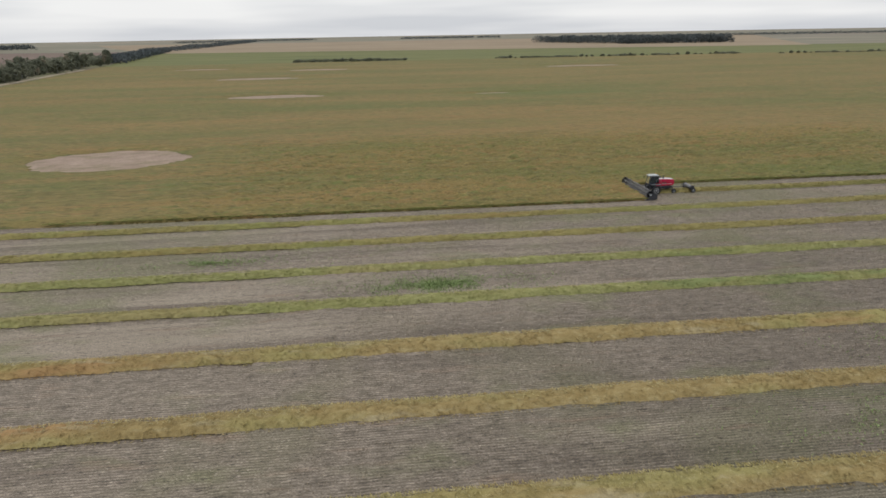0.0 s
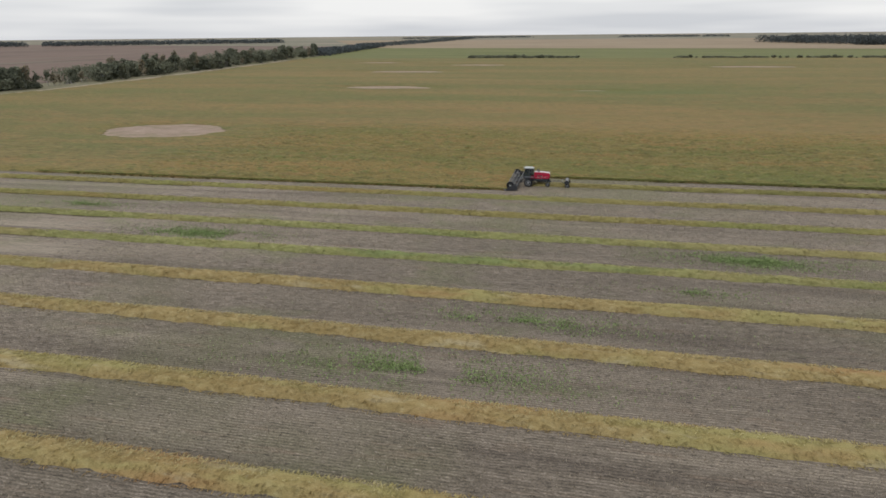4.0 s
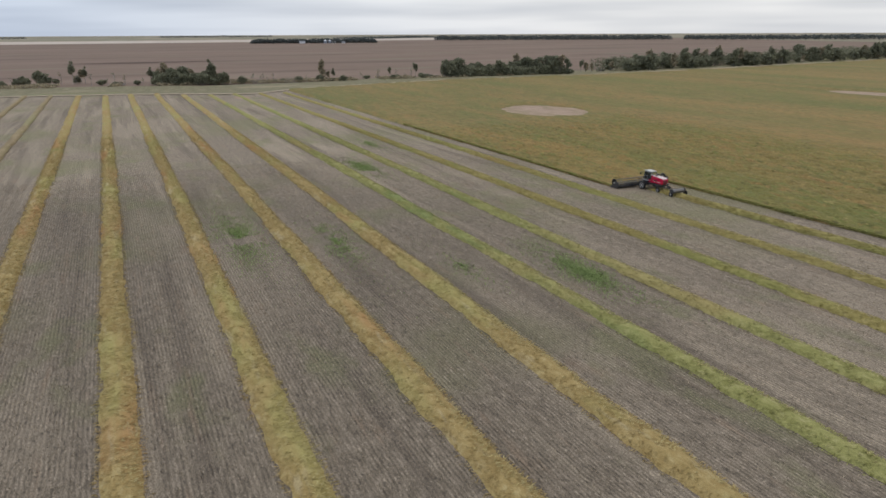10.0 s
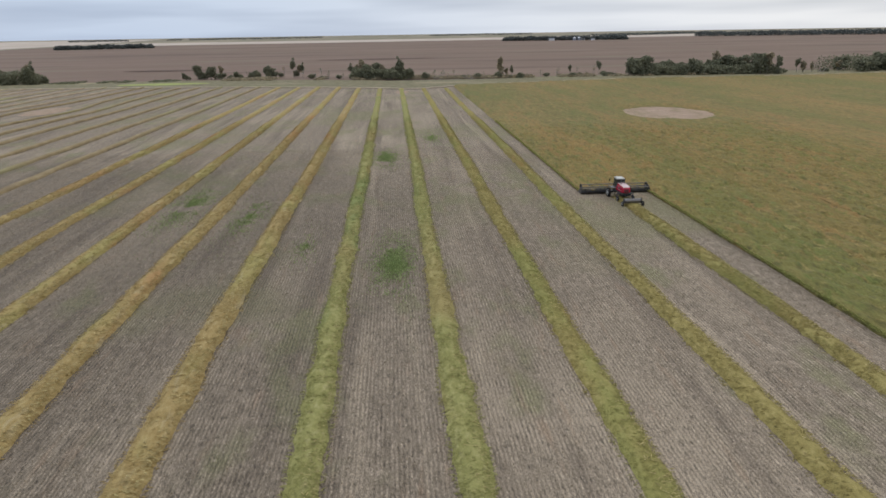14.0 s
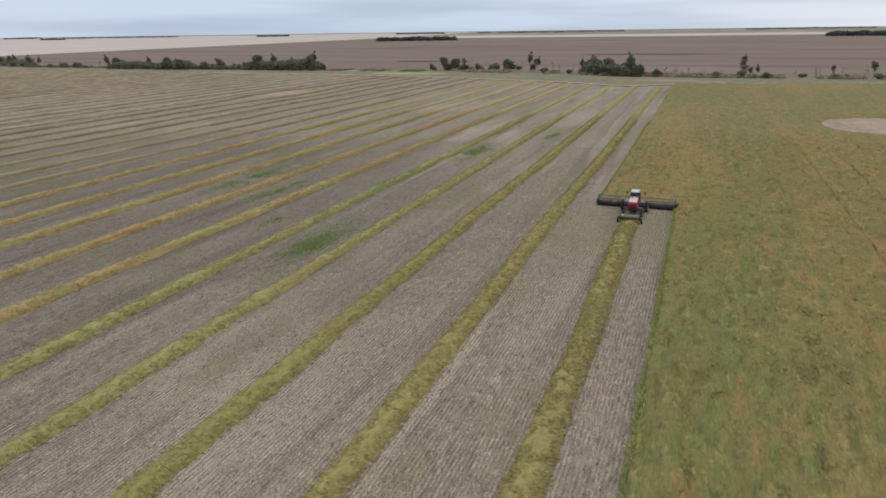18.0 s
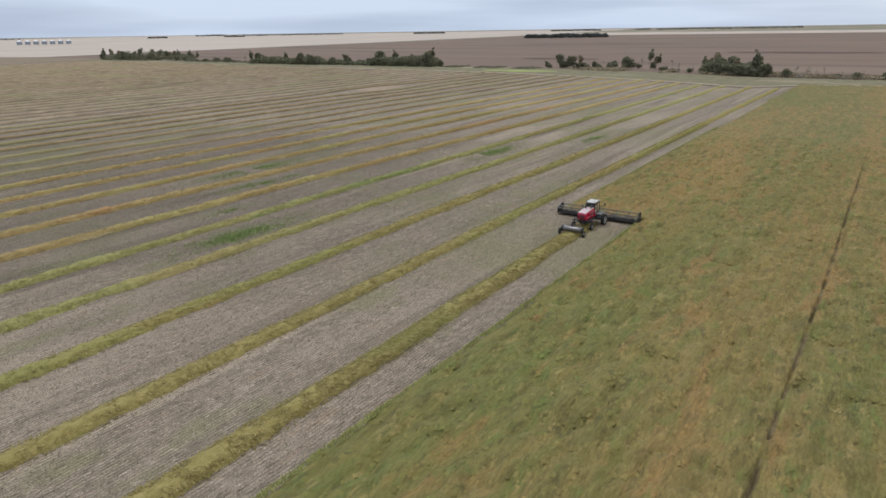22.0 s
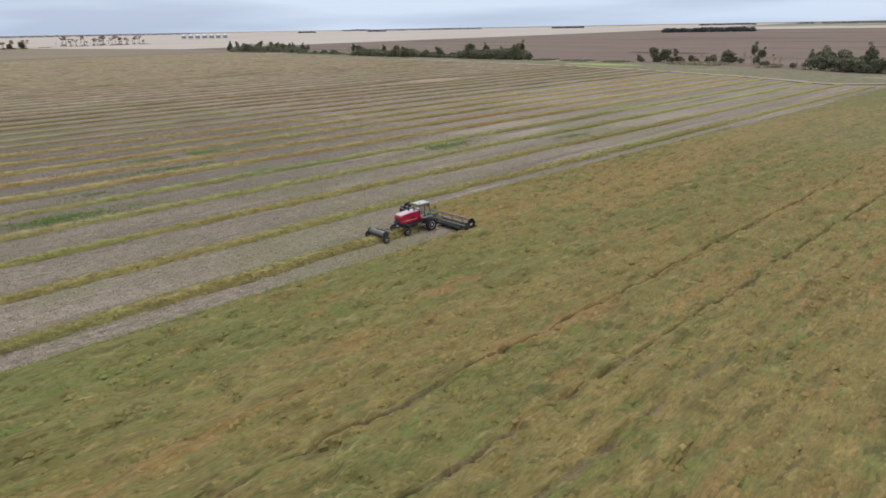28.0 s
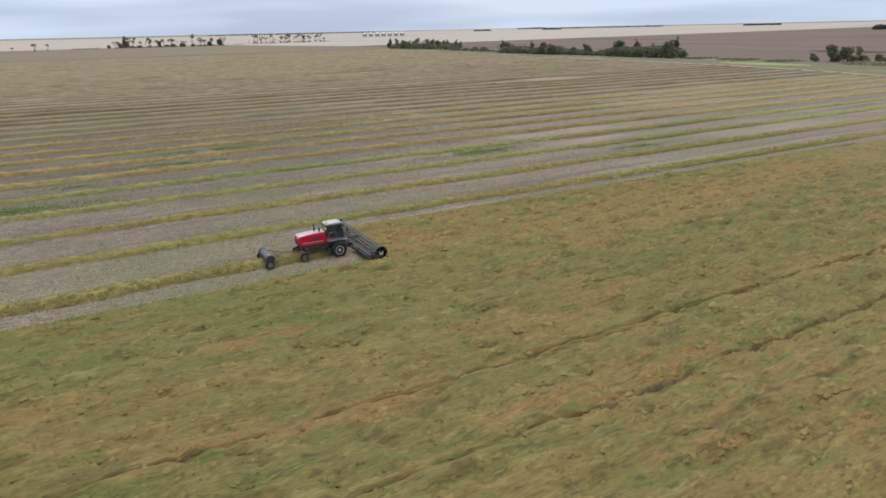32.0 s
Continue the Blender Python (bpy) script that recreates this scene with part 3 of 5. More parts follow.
def in_bare(X, Y):
    return bare_distance(X, Y) < 0


def crop_edge(X):
    return np.where(X < HEADER_X, EDGE_SOUTH, EDGE_NORTH) + 0.07 * vnoise(X, X * 0, 1.7, 20) + 0.08 * vnoise(X, X * 0, 14, 21)


def crop_part(x0, x1, y0, y1, d, fine, hole=None, lower=0.0):
    xs, ys = np.arange(x0, x1 + d / 2, d), np.arange(y0, y1 + d / 2, d)
    if fine:
        # closer lines where wheel tracks run
        ys = np.unique(np.concatenate([ys, np.arange(138.7, 140.0, 0.1), np.arange(145.6, 147.0, 0.1), np.arange(150.3, 151.5, 0.1)]).round(2))
    X, Y = np.meshgrid(xs, ys, indexing="ij")
    if fine:
        X, Y = X + 0.3 * d * vnoise(X, Y, d * 0.9, 31), Y + 0.1 * d * vnoise(X, Y, d * 0.9, 32)
    Z = crop_height(X, Y, fine) - lower + rise(X, Y)
    front = crop_edge(X)
    near = Y - front
    away = np.clip(near / 1.6, 0, 1)
    Z = Z * (0.5 + 0.5 * away * (2 - away))
    Z = Z * (0.04 + 0.96 * np.clip((bare_distance(X, Y) - 1.3 * d) / 3.4, 0, 1) ** 0.8)
    Z = np.where(near < 0, -0.05, Z)
    keep = (near > -d * 2.01) & ~in_bare(X, Y) & (X > west_edge(Y) + 8.6 + 0.6 * vnoise(Y, Y * 0, 12, 22))
    if hole:
        keep &= ~((X > hole[0] + 1.2 * d) & (X < hole[1] - 1.2 * d) & (Y > hole[2] - 30) & (Y < hole[3] - 1.2 * d))
    Y = np.where((near < 0) & (near > -d * 2.01), front - 0.06, Y)
    return np.stack([X, Y, Z], -1).reshape(-1, 3), grid_faces(len(xs), len(ys), keep.ravel())


def standing_crop():
    a, fa = crop_part(-62, 128, 103.8, 186, 0.3, True)
    b, fb = crop_part(-300, 420, 102.6, 360, 1.6, False, (-62, 128, 103.8, 186), 0.06)
    c, fc = crop_part(-380, 1000, 340, 740, 6.0, False, None, 0.1)
    d, fd = crop_part(408, 1000, 99, 352, 6.0, False, None, 0.1)
    v, f, n = [], [], 0
    for q, g in ((a, fa), (b, fb), (c, fc), (d, fd)):
        v.append(q), f.append(g + n)
        n += len(q)
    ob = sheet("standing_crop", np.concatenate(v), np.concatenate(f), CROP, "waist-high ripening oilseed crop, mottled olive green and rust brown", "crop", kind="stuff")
    # bare brown stems show where wheels have parted the plants, the groove's shade painted in
    ob.data.materials.append(SHADED_STEM)
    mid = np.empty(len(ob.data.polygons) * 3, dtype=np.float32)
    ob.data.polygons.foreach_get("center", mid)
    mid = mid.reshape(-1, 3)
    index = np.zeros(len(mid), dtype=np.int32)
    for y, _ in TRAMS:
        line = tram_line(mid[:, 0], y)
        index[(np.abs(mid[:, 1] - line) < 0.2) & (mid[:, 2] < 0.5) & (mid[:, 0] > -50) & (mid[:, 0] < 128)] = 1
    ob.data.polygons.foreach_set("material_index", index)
    return ob


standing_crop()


def blades(name, x, y, z, length, width, lean, turn, material, label, category, spread=0.5, parent=None):
    """Many thin two-triangle blades at the given feet, joined into one mesh."""
    n = len(x)
    dx, dy = np.cos(turn), np.sin(turn)
    foot = np.stack([x, y, z], -1)
    side = np.stack([-dy, dx, 0 * dx], -1) * (width / 2)[:, None]
    tip = foot + np.stack([dx * np.sin(lean), dy * np.sin(lean), np.cos(lean)], -1) * length[:, None]
    mid = foot * (1 - spread) + tip * spread + np.stack([0 * x, 0 * x, length * 0.06], -1)
    v = np.stack([foot - side * 0.5, mid - side, tip, mid + side], 1).reshape(-1, 3)
    i = np.arange(n)[:, None] * 4
    return sheet(name, v, i + np.array([[0, 1, 2, 3]]), material, label, category, kind="stuff", smooth=False, parent=parent)


rng = np.random.default_rng(7)


def edge_stems():
    """Leaning stems along the cut face of the crop."""
    n = 16000
    x = rng.uniform(-70, 135, n)
    y = crop_edge(x) + rng.uniform(-0.1, 0.35, n)
    blades("crop_edge_stems", x, y, np.full(n, 0.38), rng.uniform(0.2, 0.42, n), rng.uniform(0.04, 0.1, n), rng.uniform(0.7, 1.35, n), -1.57 + rng.normal(0, 0.9, n), EDGE, "pale green stems along the cut edge of the crop, painted sunlit", "crop")


edge_stems()


def pods():
    """Low pointed plant tops that roughen the crop's canopy where the walk passes."""
    m = 95000
    x, y = rng.uniform(-40, 124, m), rng.uniform(104.6, 184, m)
    near = y - crop_edge(x)
    thick = np.clip(np.minimum(x + 45, 124 - x) / 45, 0, 1) * np.clip((186 - y) / 25, 0, 1)
    keep = (near > 0.3) & (rng.uniform(0, 1, m) < thick) & (vnoise(x * 0.5, y, 1.1, 72) + rng.uniform(-0.6, 0.6, m) > -0.25)
    for ty, _ in TRAMS:
        keep &= np.abs(y - tram_line(x, ty)) > 0.27
    x, y, near = x[keep], y[keep], near[keep]
    n = len(x)
    away = np.clip(near / 1.6, 0, 1)
    z = crop_height(x, y, True) * (0.5 + 0.5 * away * (2 - away))
    turn, wide, tall = rng.uniform(0, 1.57, n), rng.uniform(0.14, 0.36, n), rng.uniform(0.05, 0.17, n)
    ring = [np.stack([x + wide * 1.25 * np.cos(turn + q), y + wide * 0.8 * np.sin(turn + q), z - 0.09], -1) for q in (0, 1.57, 3.14, 4.71)]
    tip = np.stack([x + rng.normal(0, 0.08, n), y + rng.normal(0, 0.06, n), z + tall], -1)
    i = np.arange(n)[:, None] * 5
    f = np.concatenate([i + np.array([[k, (k + 1) % 4, 4]]) for k in range(4)])
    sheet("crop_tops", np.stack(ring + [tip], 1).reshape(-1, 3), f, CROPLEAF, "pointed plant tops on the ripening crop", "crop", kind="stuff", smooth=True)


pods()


# ---- windrows ----
ROW_Y = [110.1, 99.05, 88.0, 76.9, 66.2, 55.15, 44.3, 33.2, 22.8, 11.8]
ROW_KIND = [OLIVE, OLIVE, OLIVE, LIME, LIME, GOLD, GOLD, GOLD, GOLD, GOLD]


def row_line(x, k):
    return 0.24 * vnoise(x, x * 0 + k * 7, 38, 41) + 0.09 * vnoise(x, x * 0 + k * 7, 6, 42)


def row_top(k):
    return 0.44 if k < 5 else 0.5 if k < 8 else 0.44 if k < 10 else 0.58


def detour(x, y):
    """The rows south of the standing crop bend round a bare knoll."""
    side = 1.0 if y > -61 else -1.0
    return side * 7.0 * np.exp(-((x + 130) / 26) ** 2) * math.exp(-abs(y + 61) / 16)


def windrow(k, y, x0, x1, dx, across, material, detail, label):
    xs = np.arange(x0, x1 + dx / 2, dx)
    us = np.linspace(-1, 1, across)
    us = np.sign(us) * np.abs(us) ** 0.62
    X, U = np.meshgrid(xs, us, indexing="ij")
    half = (1.12 if k < 5 else 1.28 if k < 10 else 1.0) + 0.14 * vnoise(X, U * 0 + k * 5, 7, 43) + 0.2 * vnoise(X, np.sign(U) * 9 + k, 1.1, 44)
    top = row_top(k) + 0.06 * vnoise(X, U * 0 + k, 5, 45) + 0.08 * vnoise(X, U * 0 + k * 3, 1.7, 51)
    Y = y + row_line(X, k) + U * half + detour(X, y)
    Z = 0.06 + top * np.clip(1 - np.abs(U) ** (2.4 if detail else 5), 0, 1)
    ends = np.clip(np.minimum(X - x0, x1 - X) / 1.5, 0, 1)
    if detail:
        rough = np.clip(1.3 - np.abs(U), 0, 1)
        Z = Z + rough * (0.15 * vnoise(X, Y * 1.2, 0.75, 46) + 0.1 * vnoise(X, Y, 0.42, 47) - 0.13 * np.exp(-((U - 0.15 * vnoise(X, U * 0 + k, 9, 48)) / 0.16) ** 2) * (vnoise(X, U * 0 + k * 3, 16, 49) > 0.1))
        X = X + 0.12 * vnoise(X, Y, 0.4, 50)
    Z = Z * ends - 0.02 + rise(X, Y)
    ob = sheet("windrow", np.stack([X, Y, Z], -1).reshape(-1, 3), grid_faces(len(xs), across), material, label, "windrow", kind="thing")
    tagged(ob, group="windrows")
    if detail:
        # the second set of stalks paints light along the crest, shifted to the north side
        for count, width, cloth, text in ((17000, 1.12, material, "loose cut stalks on the windrow"), (4600 if k > 4 else 2000, 0.42, LITSTRAW, "pale dry stalks that paint the lit crest")):
            x = rng.uniform(max(x0, -70), min(x1, 140), count) + rng.triangular(-1, 0, 0, count) * 30 * (x0 < -100)
            u = rng.uniform(-width, width, count) + (0.36 if cloth is LITSTRAW else 0.0)
            yy = y + row_line(x, k) + u * ((1.12 if k < 5 else 1.28) + 0.14 * vnoise(x, x * 0 + k * 5, 7, 43))
            zz = 0.05 + row_top(k) * np.clip(1 - np.abs(u) ** 2.4, 0, 1)
            # stalks comb outwards from the crest
            turn = np.where(u + rng.normal(0, 0.35, count) > 0, 1, -1) * 1.57 + rng.normal(0, 0.6, count)
            blades("straw", x, yy, zz, rng.uniform(0.2, 0.55, count), rng.uniform(0.035, 0.08, count), rng.uniform(1.4, 1.62, count), turn, cloth, text, "straw", parent=ob)
    return ob


ROW_TEXT = {FADED: "fading yellow-brown straw windrow on stubble", DULL: "weathered dull straw windrow on stubble", GOLD: "golden yellow windrow of cut crop lying on stubble", OLIVE: "olive-yellow windrow of freshly cut crop on stubble", LIME: "lime green windrow of cut crop on stubble"}
for k, (y, m) in enumerate(zip(ROW_Y, ROW_KIND)):
    start = HEADER_X + 3.5 if k == 0 else float(west_edge(y)) + 20 + 3 * math.sin(k * 1.7)
    windrow(k, y, start, 165, 0.33, 15, m, True, ROW_TEXT[m])
    windrow(k, y, 165, 420, 2.5, 7, m, False, ROW_TEXT[m])
for k in range(10, 62):
    y = 11.8 - 11.05 * (k - 9) + 0.5 * math.sin(k * 2.3)
    m = FADED if k < 17 else DULL
    windrow(k, y, float(west_edge(y)) + 20 + 4 * math.sin(k), 420 - max(0, k - 30) * 4, 1.6 if k < 26 else 3.4, 7 if k < 20 else 5, m, False, ROW_TEXT[m])


# ---- stubble stalks and weeds ----
GREENS = [(-12, 70.6, 11, 3.0, 0.75), (61, 72.2, 10.5, 2.8, 0.85), (28, 38.5, 15, 3.4, 0.45), (36, 49.8, 12, 2.8, 0.4), (52, 60.5, 9, 2.2, 0.15), (-40, 82.5, 16, 3.0, 0.15)]


def stalks():
    n = 200000
    x, y = rng.uniform(-25, 142, n), rng.uniform(-12, 116, n)
    y = (np.floor(y / 0.314159) + 0.5) * 0.314159 + rng.normal(0, 0.055, n)
    clear = np.abs((y - 110.1 + 5.5) % 11.05 - 5.5) > 1.3
    x, y = x[clear], y[clear]
    n = len(x)
    blades("stubble_stalks", x, y, np.full(n, 0.04), rng.uniform(0.10, 0.24, n), rng.uniform(0.03, 0.08, n), rng.uniform(0.1, 0.8, n), rng.uniform(0, 6.28, n), STALK,
           "short pale cut stubble stalks standing in drill rows", "stubble")


stalks()


def weeds():
    for gx, gy, rx, ry, dense in GREENS:
        n = int(9000 * dense * rx * ry / 20)
        a, r = rng.uniform(0, 6.28, n), np.abs(rng.normal(0, 0.62, n))
        x, y = gx + rx * r * np.cos(a), gy + ry * r * np.sin(a)
        keep = vnoise(x, y, 1.6, 61) + vnoise(x, y, 5, 62) + rng.uniform(-0.6, 0.6, n) > -0.3
        x, y = x[keep], y[keep]
        n = len(x)
        blades("green_weeds", x, y, np.full(n, 0.05), rng.uniform(0.1, 0.3, n), rng.uniform(0.04, 0.13, n), rng.uniform(0.4, 1.35, n), rng.uniform(0, 6.28, n), GREENWEED,
               "patch of low green weeds growing through the stubble", "weeds")


weeds()


# ---- trees ----
def crown(bm, blobs, leaves, size, seed):
    """Leaf clumps: small tilted facets scattered over lumpy masses, thinner at the rim."""
    r = random.Random(seed)
    total = sum(b[3] ** 2 for b in blobs)
    for x, y, z, rad, flat in blobs:
        for _ in range(int(leaves * rad ** 2 / total)):
            d = Vector((r.gauss(0, 1), r.gauss(0, 1), r.gauss(0, 1))).normalized() * rad * (r.uniform(0.25, 1.12) ** 0.55)
            c = Vector((x + d.x, y + d.y, z + d.z * flat))
            s = size * r.uniform(0.5, 1.3)
            a, b = Vector((r.gauss(0, 1), r.gauss(0, 1), r.gauss(0, 0.6))).normalized() * s, Vector((r.gauss(0, 1), r.gauss(0, 1), r.gauss(0, 0.9))).normalized() * s
            bm.faces.new([bm.verts.new(c + v) for v in (a, b, -a * 0.8, -b)])
    return bm


def tree_mesh(kind, seed):
    """Meshes of trunk with limbs and of the crown."""
    r = random.Random(seed)
    t, c = bmesh.new(), bmesh.new()
    if kind == "bush":
        h = r.uniform(2.2, 3.4)
        for _ in range(4):
            a = r.uniform(0, 6.28)
            rod(t, (0.3 * math.cos(a), 0.3 * math.sin(a), -0.2), (1.1 * math.cos(a), 1.1 * math.sin(a), h * 0.7), 0.07, 0.02, 5)
        crown(c, [(r.uniform(-1.6, 1.6), r.uniform(-1.6, 1.6), r.uniform(0.8, h * 0.75), r.uniform(0.9, 1.5), 0.85) for _ in range(8)], 620, 0.36, seed)
    elif kind == "round":
        h = r.uniform(5.0, 7.0)
        rod(t, (0, 0, -0.3), (0.2, 0.1, h * 0.55), 0.17, 0.08, 6)
        for _ in range(6):
            a, z = r.uniform(0, 6.28), r.uniform(0.25, 0.5) * h
            rod(t, (0, 0, z), (1.6 * math.cos(a), 1.6 * math.sin(a), z + r.uniform(0.8, 2.0)), 0.08, 0.02, 5)
        crown(c, [(r.uniform(-1.7, 1.7), r.uniform(-1.7, 1.7), r.uniform(0.22, 0.85) * h, r.uniform(0.9, 1.6), 0.95) for _ in range(13)], 1050, 0.42, seed)
    elif kind == "aspen":
        h = r.uniform(7.0, 9.5)
        rod(t, (0, 0, -0.3), (r.uniform(-0.5, 0.5), r.uniform(-0.4, 0.4), h * 0.93), 0.13, 0.03, 6)
        for _ in range(7):
            a, z = r.uniform(0, 6.28), r.uniform(0.4, 0.85) * h
            rod(t, (0, 0, z), (1.0 * math.cos(a), 1.0 * math.sin(a), z + r.uniform(0.5, 1.2)), 0.05, 0.015, 5)
        crown(c, [(r.uniform(-0.9, 0.9), r.uniform(-0.9, 0.9), r.uniform(0.3, 0.98) * h, r.uniform(0.6, 1.05), 1.1) for _ in range(10)], 600, 0.34, seed)
    elif kind == "leggy":
        h = r.uniform(7.5, 10.0)
        for _ in range(4):
            a, lean = r.uniform(0, 6.28), r.uniform(0.6, 2.2)
            top = (lean * math.cos(a), lean * math.sin(a), h * r.uniform(0.75, 0.97))
            rod(t, (0.25 * math.cos(a), 0.25 * math.sin(a), -0.3), top, 0.13, 0.04, 6)
            for _ in range(3):
                w, q = r.uniform(0, 6.28), r.uniform(0.55, 0.9)
                rod(t, (top[0] * q, top[1] * q, top[2] * q), (top[0] * q + 1.1 * math.cos(w), top[1] * q + 1.1 * math.sin(w), top[2] * q + r.uniform(0.4, 1.2)), 0.05, 0.015, 5)
        crown(c, [(r.uniform(-2.3, 2.3), r.uniform(-2.3, 2.3), r.uniform(0.66, 0.98) * h, r.uniform(0.6, 1.0), 0.7) for _ in range(9)], 430, 0.34, seed)
        crown(c, [(r.uniform(-1.8, 1.8), r.uniform(-1.8, 1.8), r.uniform(0.05, 0.2) * h, 0.8, 0.8) for _ in range(3)], 110, 0.3, seed + 1)
    else:
        h = r.uniform(4.0, 6.5)
        rod(t, (0, 0, -0.3), (r.uniform(-0.8, 0.8), r.uniform(-0.8, 0.8), h), 0.12, 0.03, 6)
        for _ in range(9):
            a, z = r.uniform(0, 6.28), r.uniform(0.3, 0.95) * h
            rod(t, (0, 0, z), (1.1 * math.cos(a), 1.1 * math.sin(a), z + r.uniform(0.3, 1.3)), 0.045, 0.012, 5)
        crown(c, [(r.uniform(-0.6, 0.6), r.uniform(-0.6, 0.6), r.uniform(0.6, 1.0) * h, 0.5, 1) for _ in range(3)], 60, 0.2, seed)
    return t, c


MODELS = {}
TREE_TEXT = {"bush": ("bush", "low dark green bush with a ragged crown", "bush"), "round": ("tree", "dense dark green broadleaf tree in the tree line", "tree"),
             "aspen": ("aspen_tree", "slender pale-trunked aspen with a sparse brownish crown", "tree"), "bare": ("dead_tree", "leafless grey dead tree in the tree line", "tree"),
             "leggy": ("poplar_tree", "tall leggy poplar with bare stems and thin brown crown", "tree")}
for kind in TREE_TEXT:
    for i in range(4):
        MODELS[kind, i] = None
trees_made = random.Random(5)


def plant(kind, x, y, size=1.0):
    i = trees_made.randrange(4)
    z = float(rise(x, y)) + 0.15
    turn = trees_made.uniform(0, 360)
    if MODELS[kind, i] is None:
        name, label, category = TREE_TEXT[kind]
        ob = thing(name, 0, 0, 0, label, category, "trees along the field edge")
        t, c = tree_mesh(kind, 100 + 10 * list(TREE_TEXT).index(kind) + i)
        part("trunk", t, BARK, ob)
        part("crown", c, LEAF_BROWN if kind == "leggy" else LEAF_TAN if kind in ("aspen", "bare") and i % 2 else LEAF, ob)
        MODELS[kind, i] = ob
    else:
        ob = copy_thing(MODELS[kind, i], pose(0, 0, 0))
    ob.matrix_world = pose(x, y, z, 0, 0, turn) @ Matrix.Diagonal((size, size, size * trees_made.uniform(0.85, 1.15), 1))
    return ob


def clump(x0, y0, x1, y1, count, depth, kinds, size=1.0):
    """Trees strewn along a line, some metres to either side."""
    for k in range(count):
        s = (k + trees_made.uniform(0.1, 0.9)) / count
        plant(trees_made.choice(kinds), x0 + (x1 - x0) * s + trees_made.uniform(-depth, depth), y0 + (y1 - y0) * s + trees_made.uniform(-2, 2), size * trees_made.uniform(0.5, 1.12))


MIX = ("round", "round", "bush", "bush", "bush", "round", "aspen")
LOW = ("bush", "bush", "bush", "bare", "aspen")
clump(-304, -590, -318, -452, 42, 9, ("round", "aspen", "aspen", "bush"), 1.45)
clump(-306, -452, -300, -350, 26, 5, LOW, 1.2)
clump(-296, -340, -294, -255, 36, 8, MIX, 1.2)
clump(-296, -255, -300, -205, 18, 5, ("bush", "bush", "round"), 1.2)
clump(-298, -205, -300, -142, 38, 8, MIX, 1.5)
clump(-318, -62, -322, 16, 30, 6, ("bush", "aspen", "bare", "bush", "round"), 1.3)
clump(-300, 16, -290, 46, 10, 4, ("bare", "bare", "bush"), 1.1)
clump(-292, 46, -276, 82, 28, 6, ("round", "round", "aspen", "aspen"), 1.35)
clump(-274, 90, -268, 128, 12, 5, ("bare", "bare", "bush"), 1.0)
clump(-272, 134, -268, 150, 6, 3, ("aspen", "bush"), 1.35)
clump(-272, 160, -268, 212, 18, 6, ("bush", "bare", "bare", "aspen"), 1.1)
clump(-270, 216, -262, 308, 58, 9, MIX, 1.65)
clump(-264, 308, -262, 345, 10, 5, ("bare", "bush", "aspen"), 1.15)
clump(-266, 350, -288, 560, 74, 12, ("round", "round", "aspen", "bush"), 1.8)
clump(-288, 560, -335, 850, 64, 16, ("round", "round", "round", "aspen"), 1.9)
clump(-102, 752, 20, 756, 26, 4, ("bush",), 1.15)
clump(122, 745, 395, 735, 46, 4, ("bush",), 1.0)
clump(430, 712, 600, 700, 24, 4, ("bush",), 1.0)
clump(-30, -1205, -225, -1195, 50, 6, ("leggy", "leggy", "leggy", "bush", "round", "bare"), 1.9)
clump(-300, -1290, -480, -1330, 40, 6, ("leggy", "leggy", "bare"), 1.9)
clump(60, -1200, 150, -1200, 6, 5, ("leggy",), 1.4)


def scrub(x0, y0, x1, y1, depth, height, leaves, seed, material=None, gaps=0.9):
    ob = far_wood("scrub", x0, y0, x1, y1, depth, height, leaves, seed, "low grey-green scrub and dry weeds along the tree line", 0.5, gaps)
    ob.data.materials[0] = material or LEAF_TAN
    return tagged(ob, category="scrub")


def dead_wood(x, y, seed):
    r = random.Random(seed)
    ob = thing("fallen_branches", x, y, 0.3, "heap of pale fallen dead trunks leaning in the grass", "dead wood", "heaps of dead wood")
    for _ in range(9):
        bm = bmesh.new()
        a = r.uniform(0, 6.28)
        rod(bm, (r.uniform(-2, 2), r.uniform(-3, 3), -0.2), (r.uniform(-2, 2) + 2 * math.cos(a), r.uniform(-3, 3) + 3 * math.sin(a), r.uniform(1.0, 3.2)), 0.12, 0.04, 6)
        part("branch", bm, BARK, ob)


for i, (x, y) in enumerate([(-296, 30), (-272, 100), (-268, 118), (-270, 205), (-262, 335)]):
    dead_wood(x, y, 70 + i)


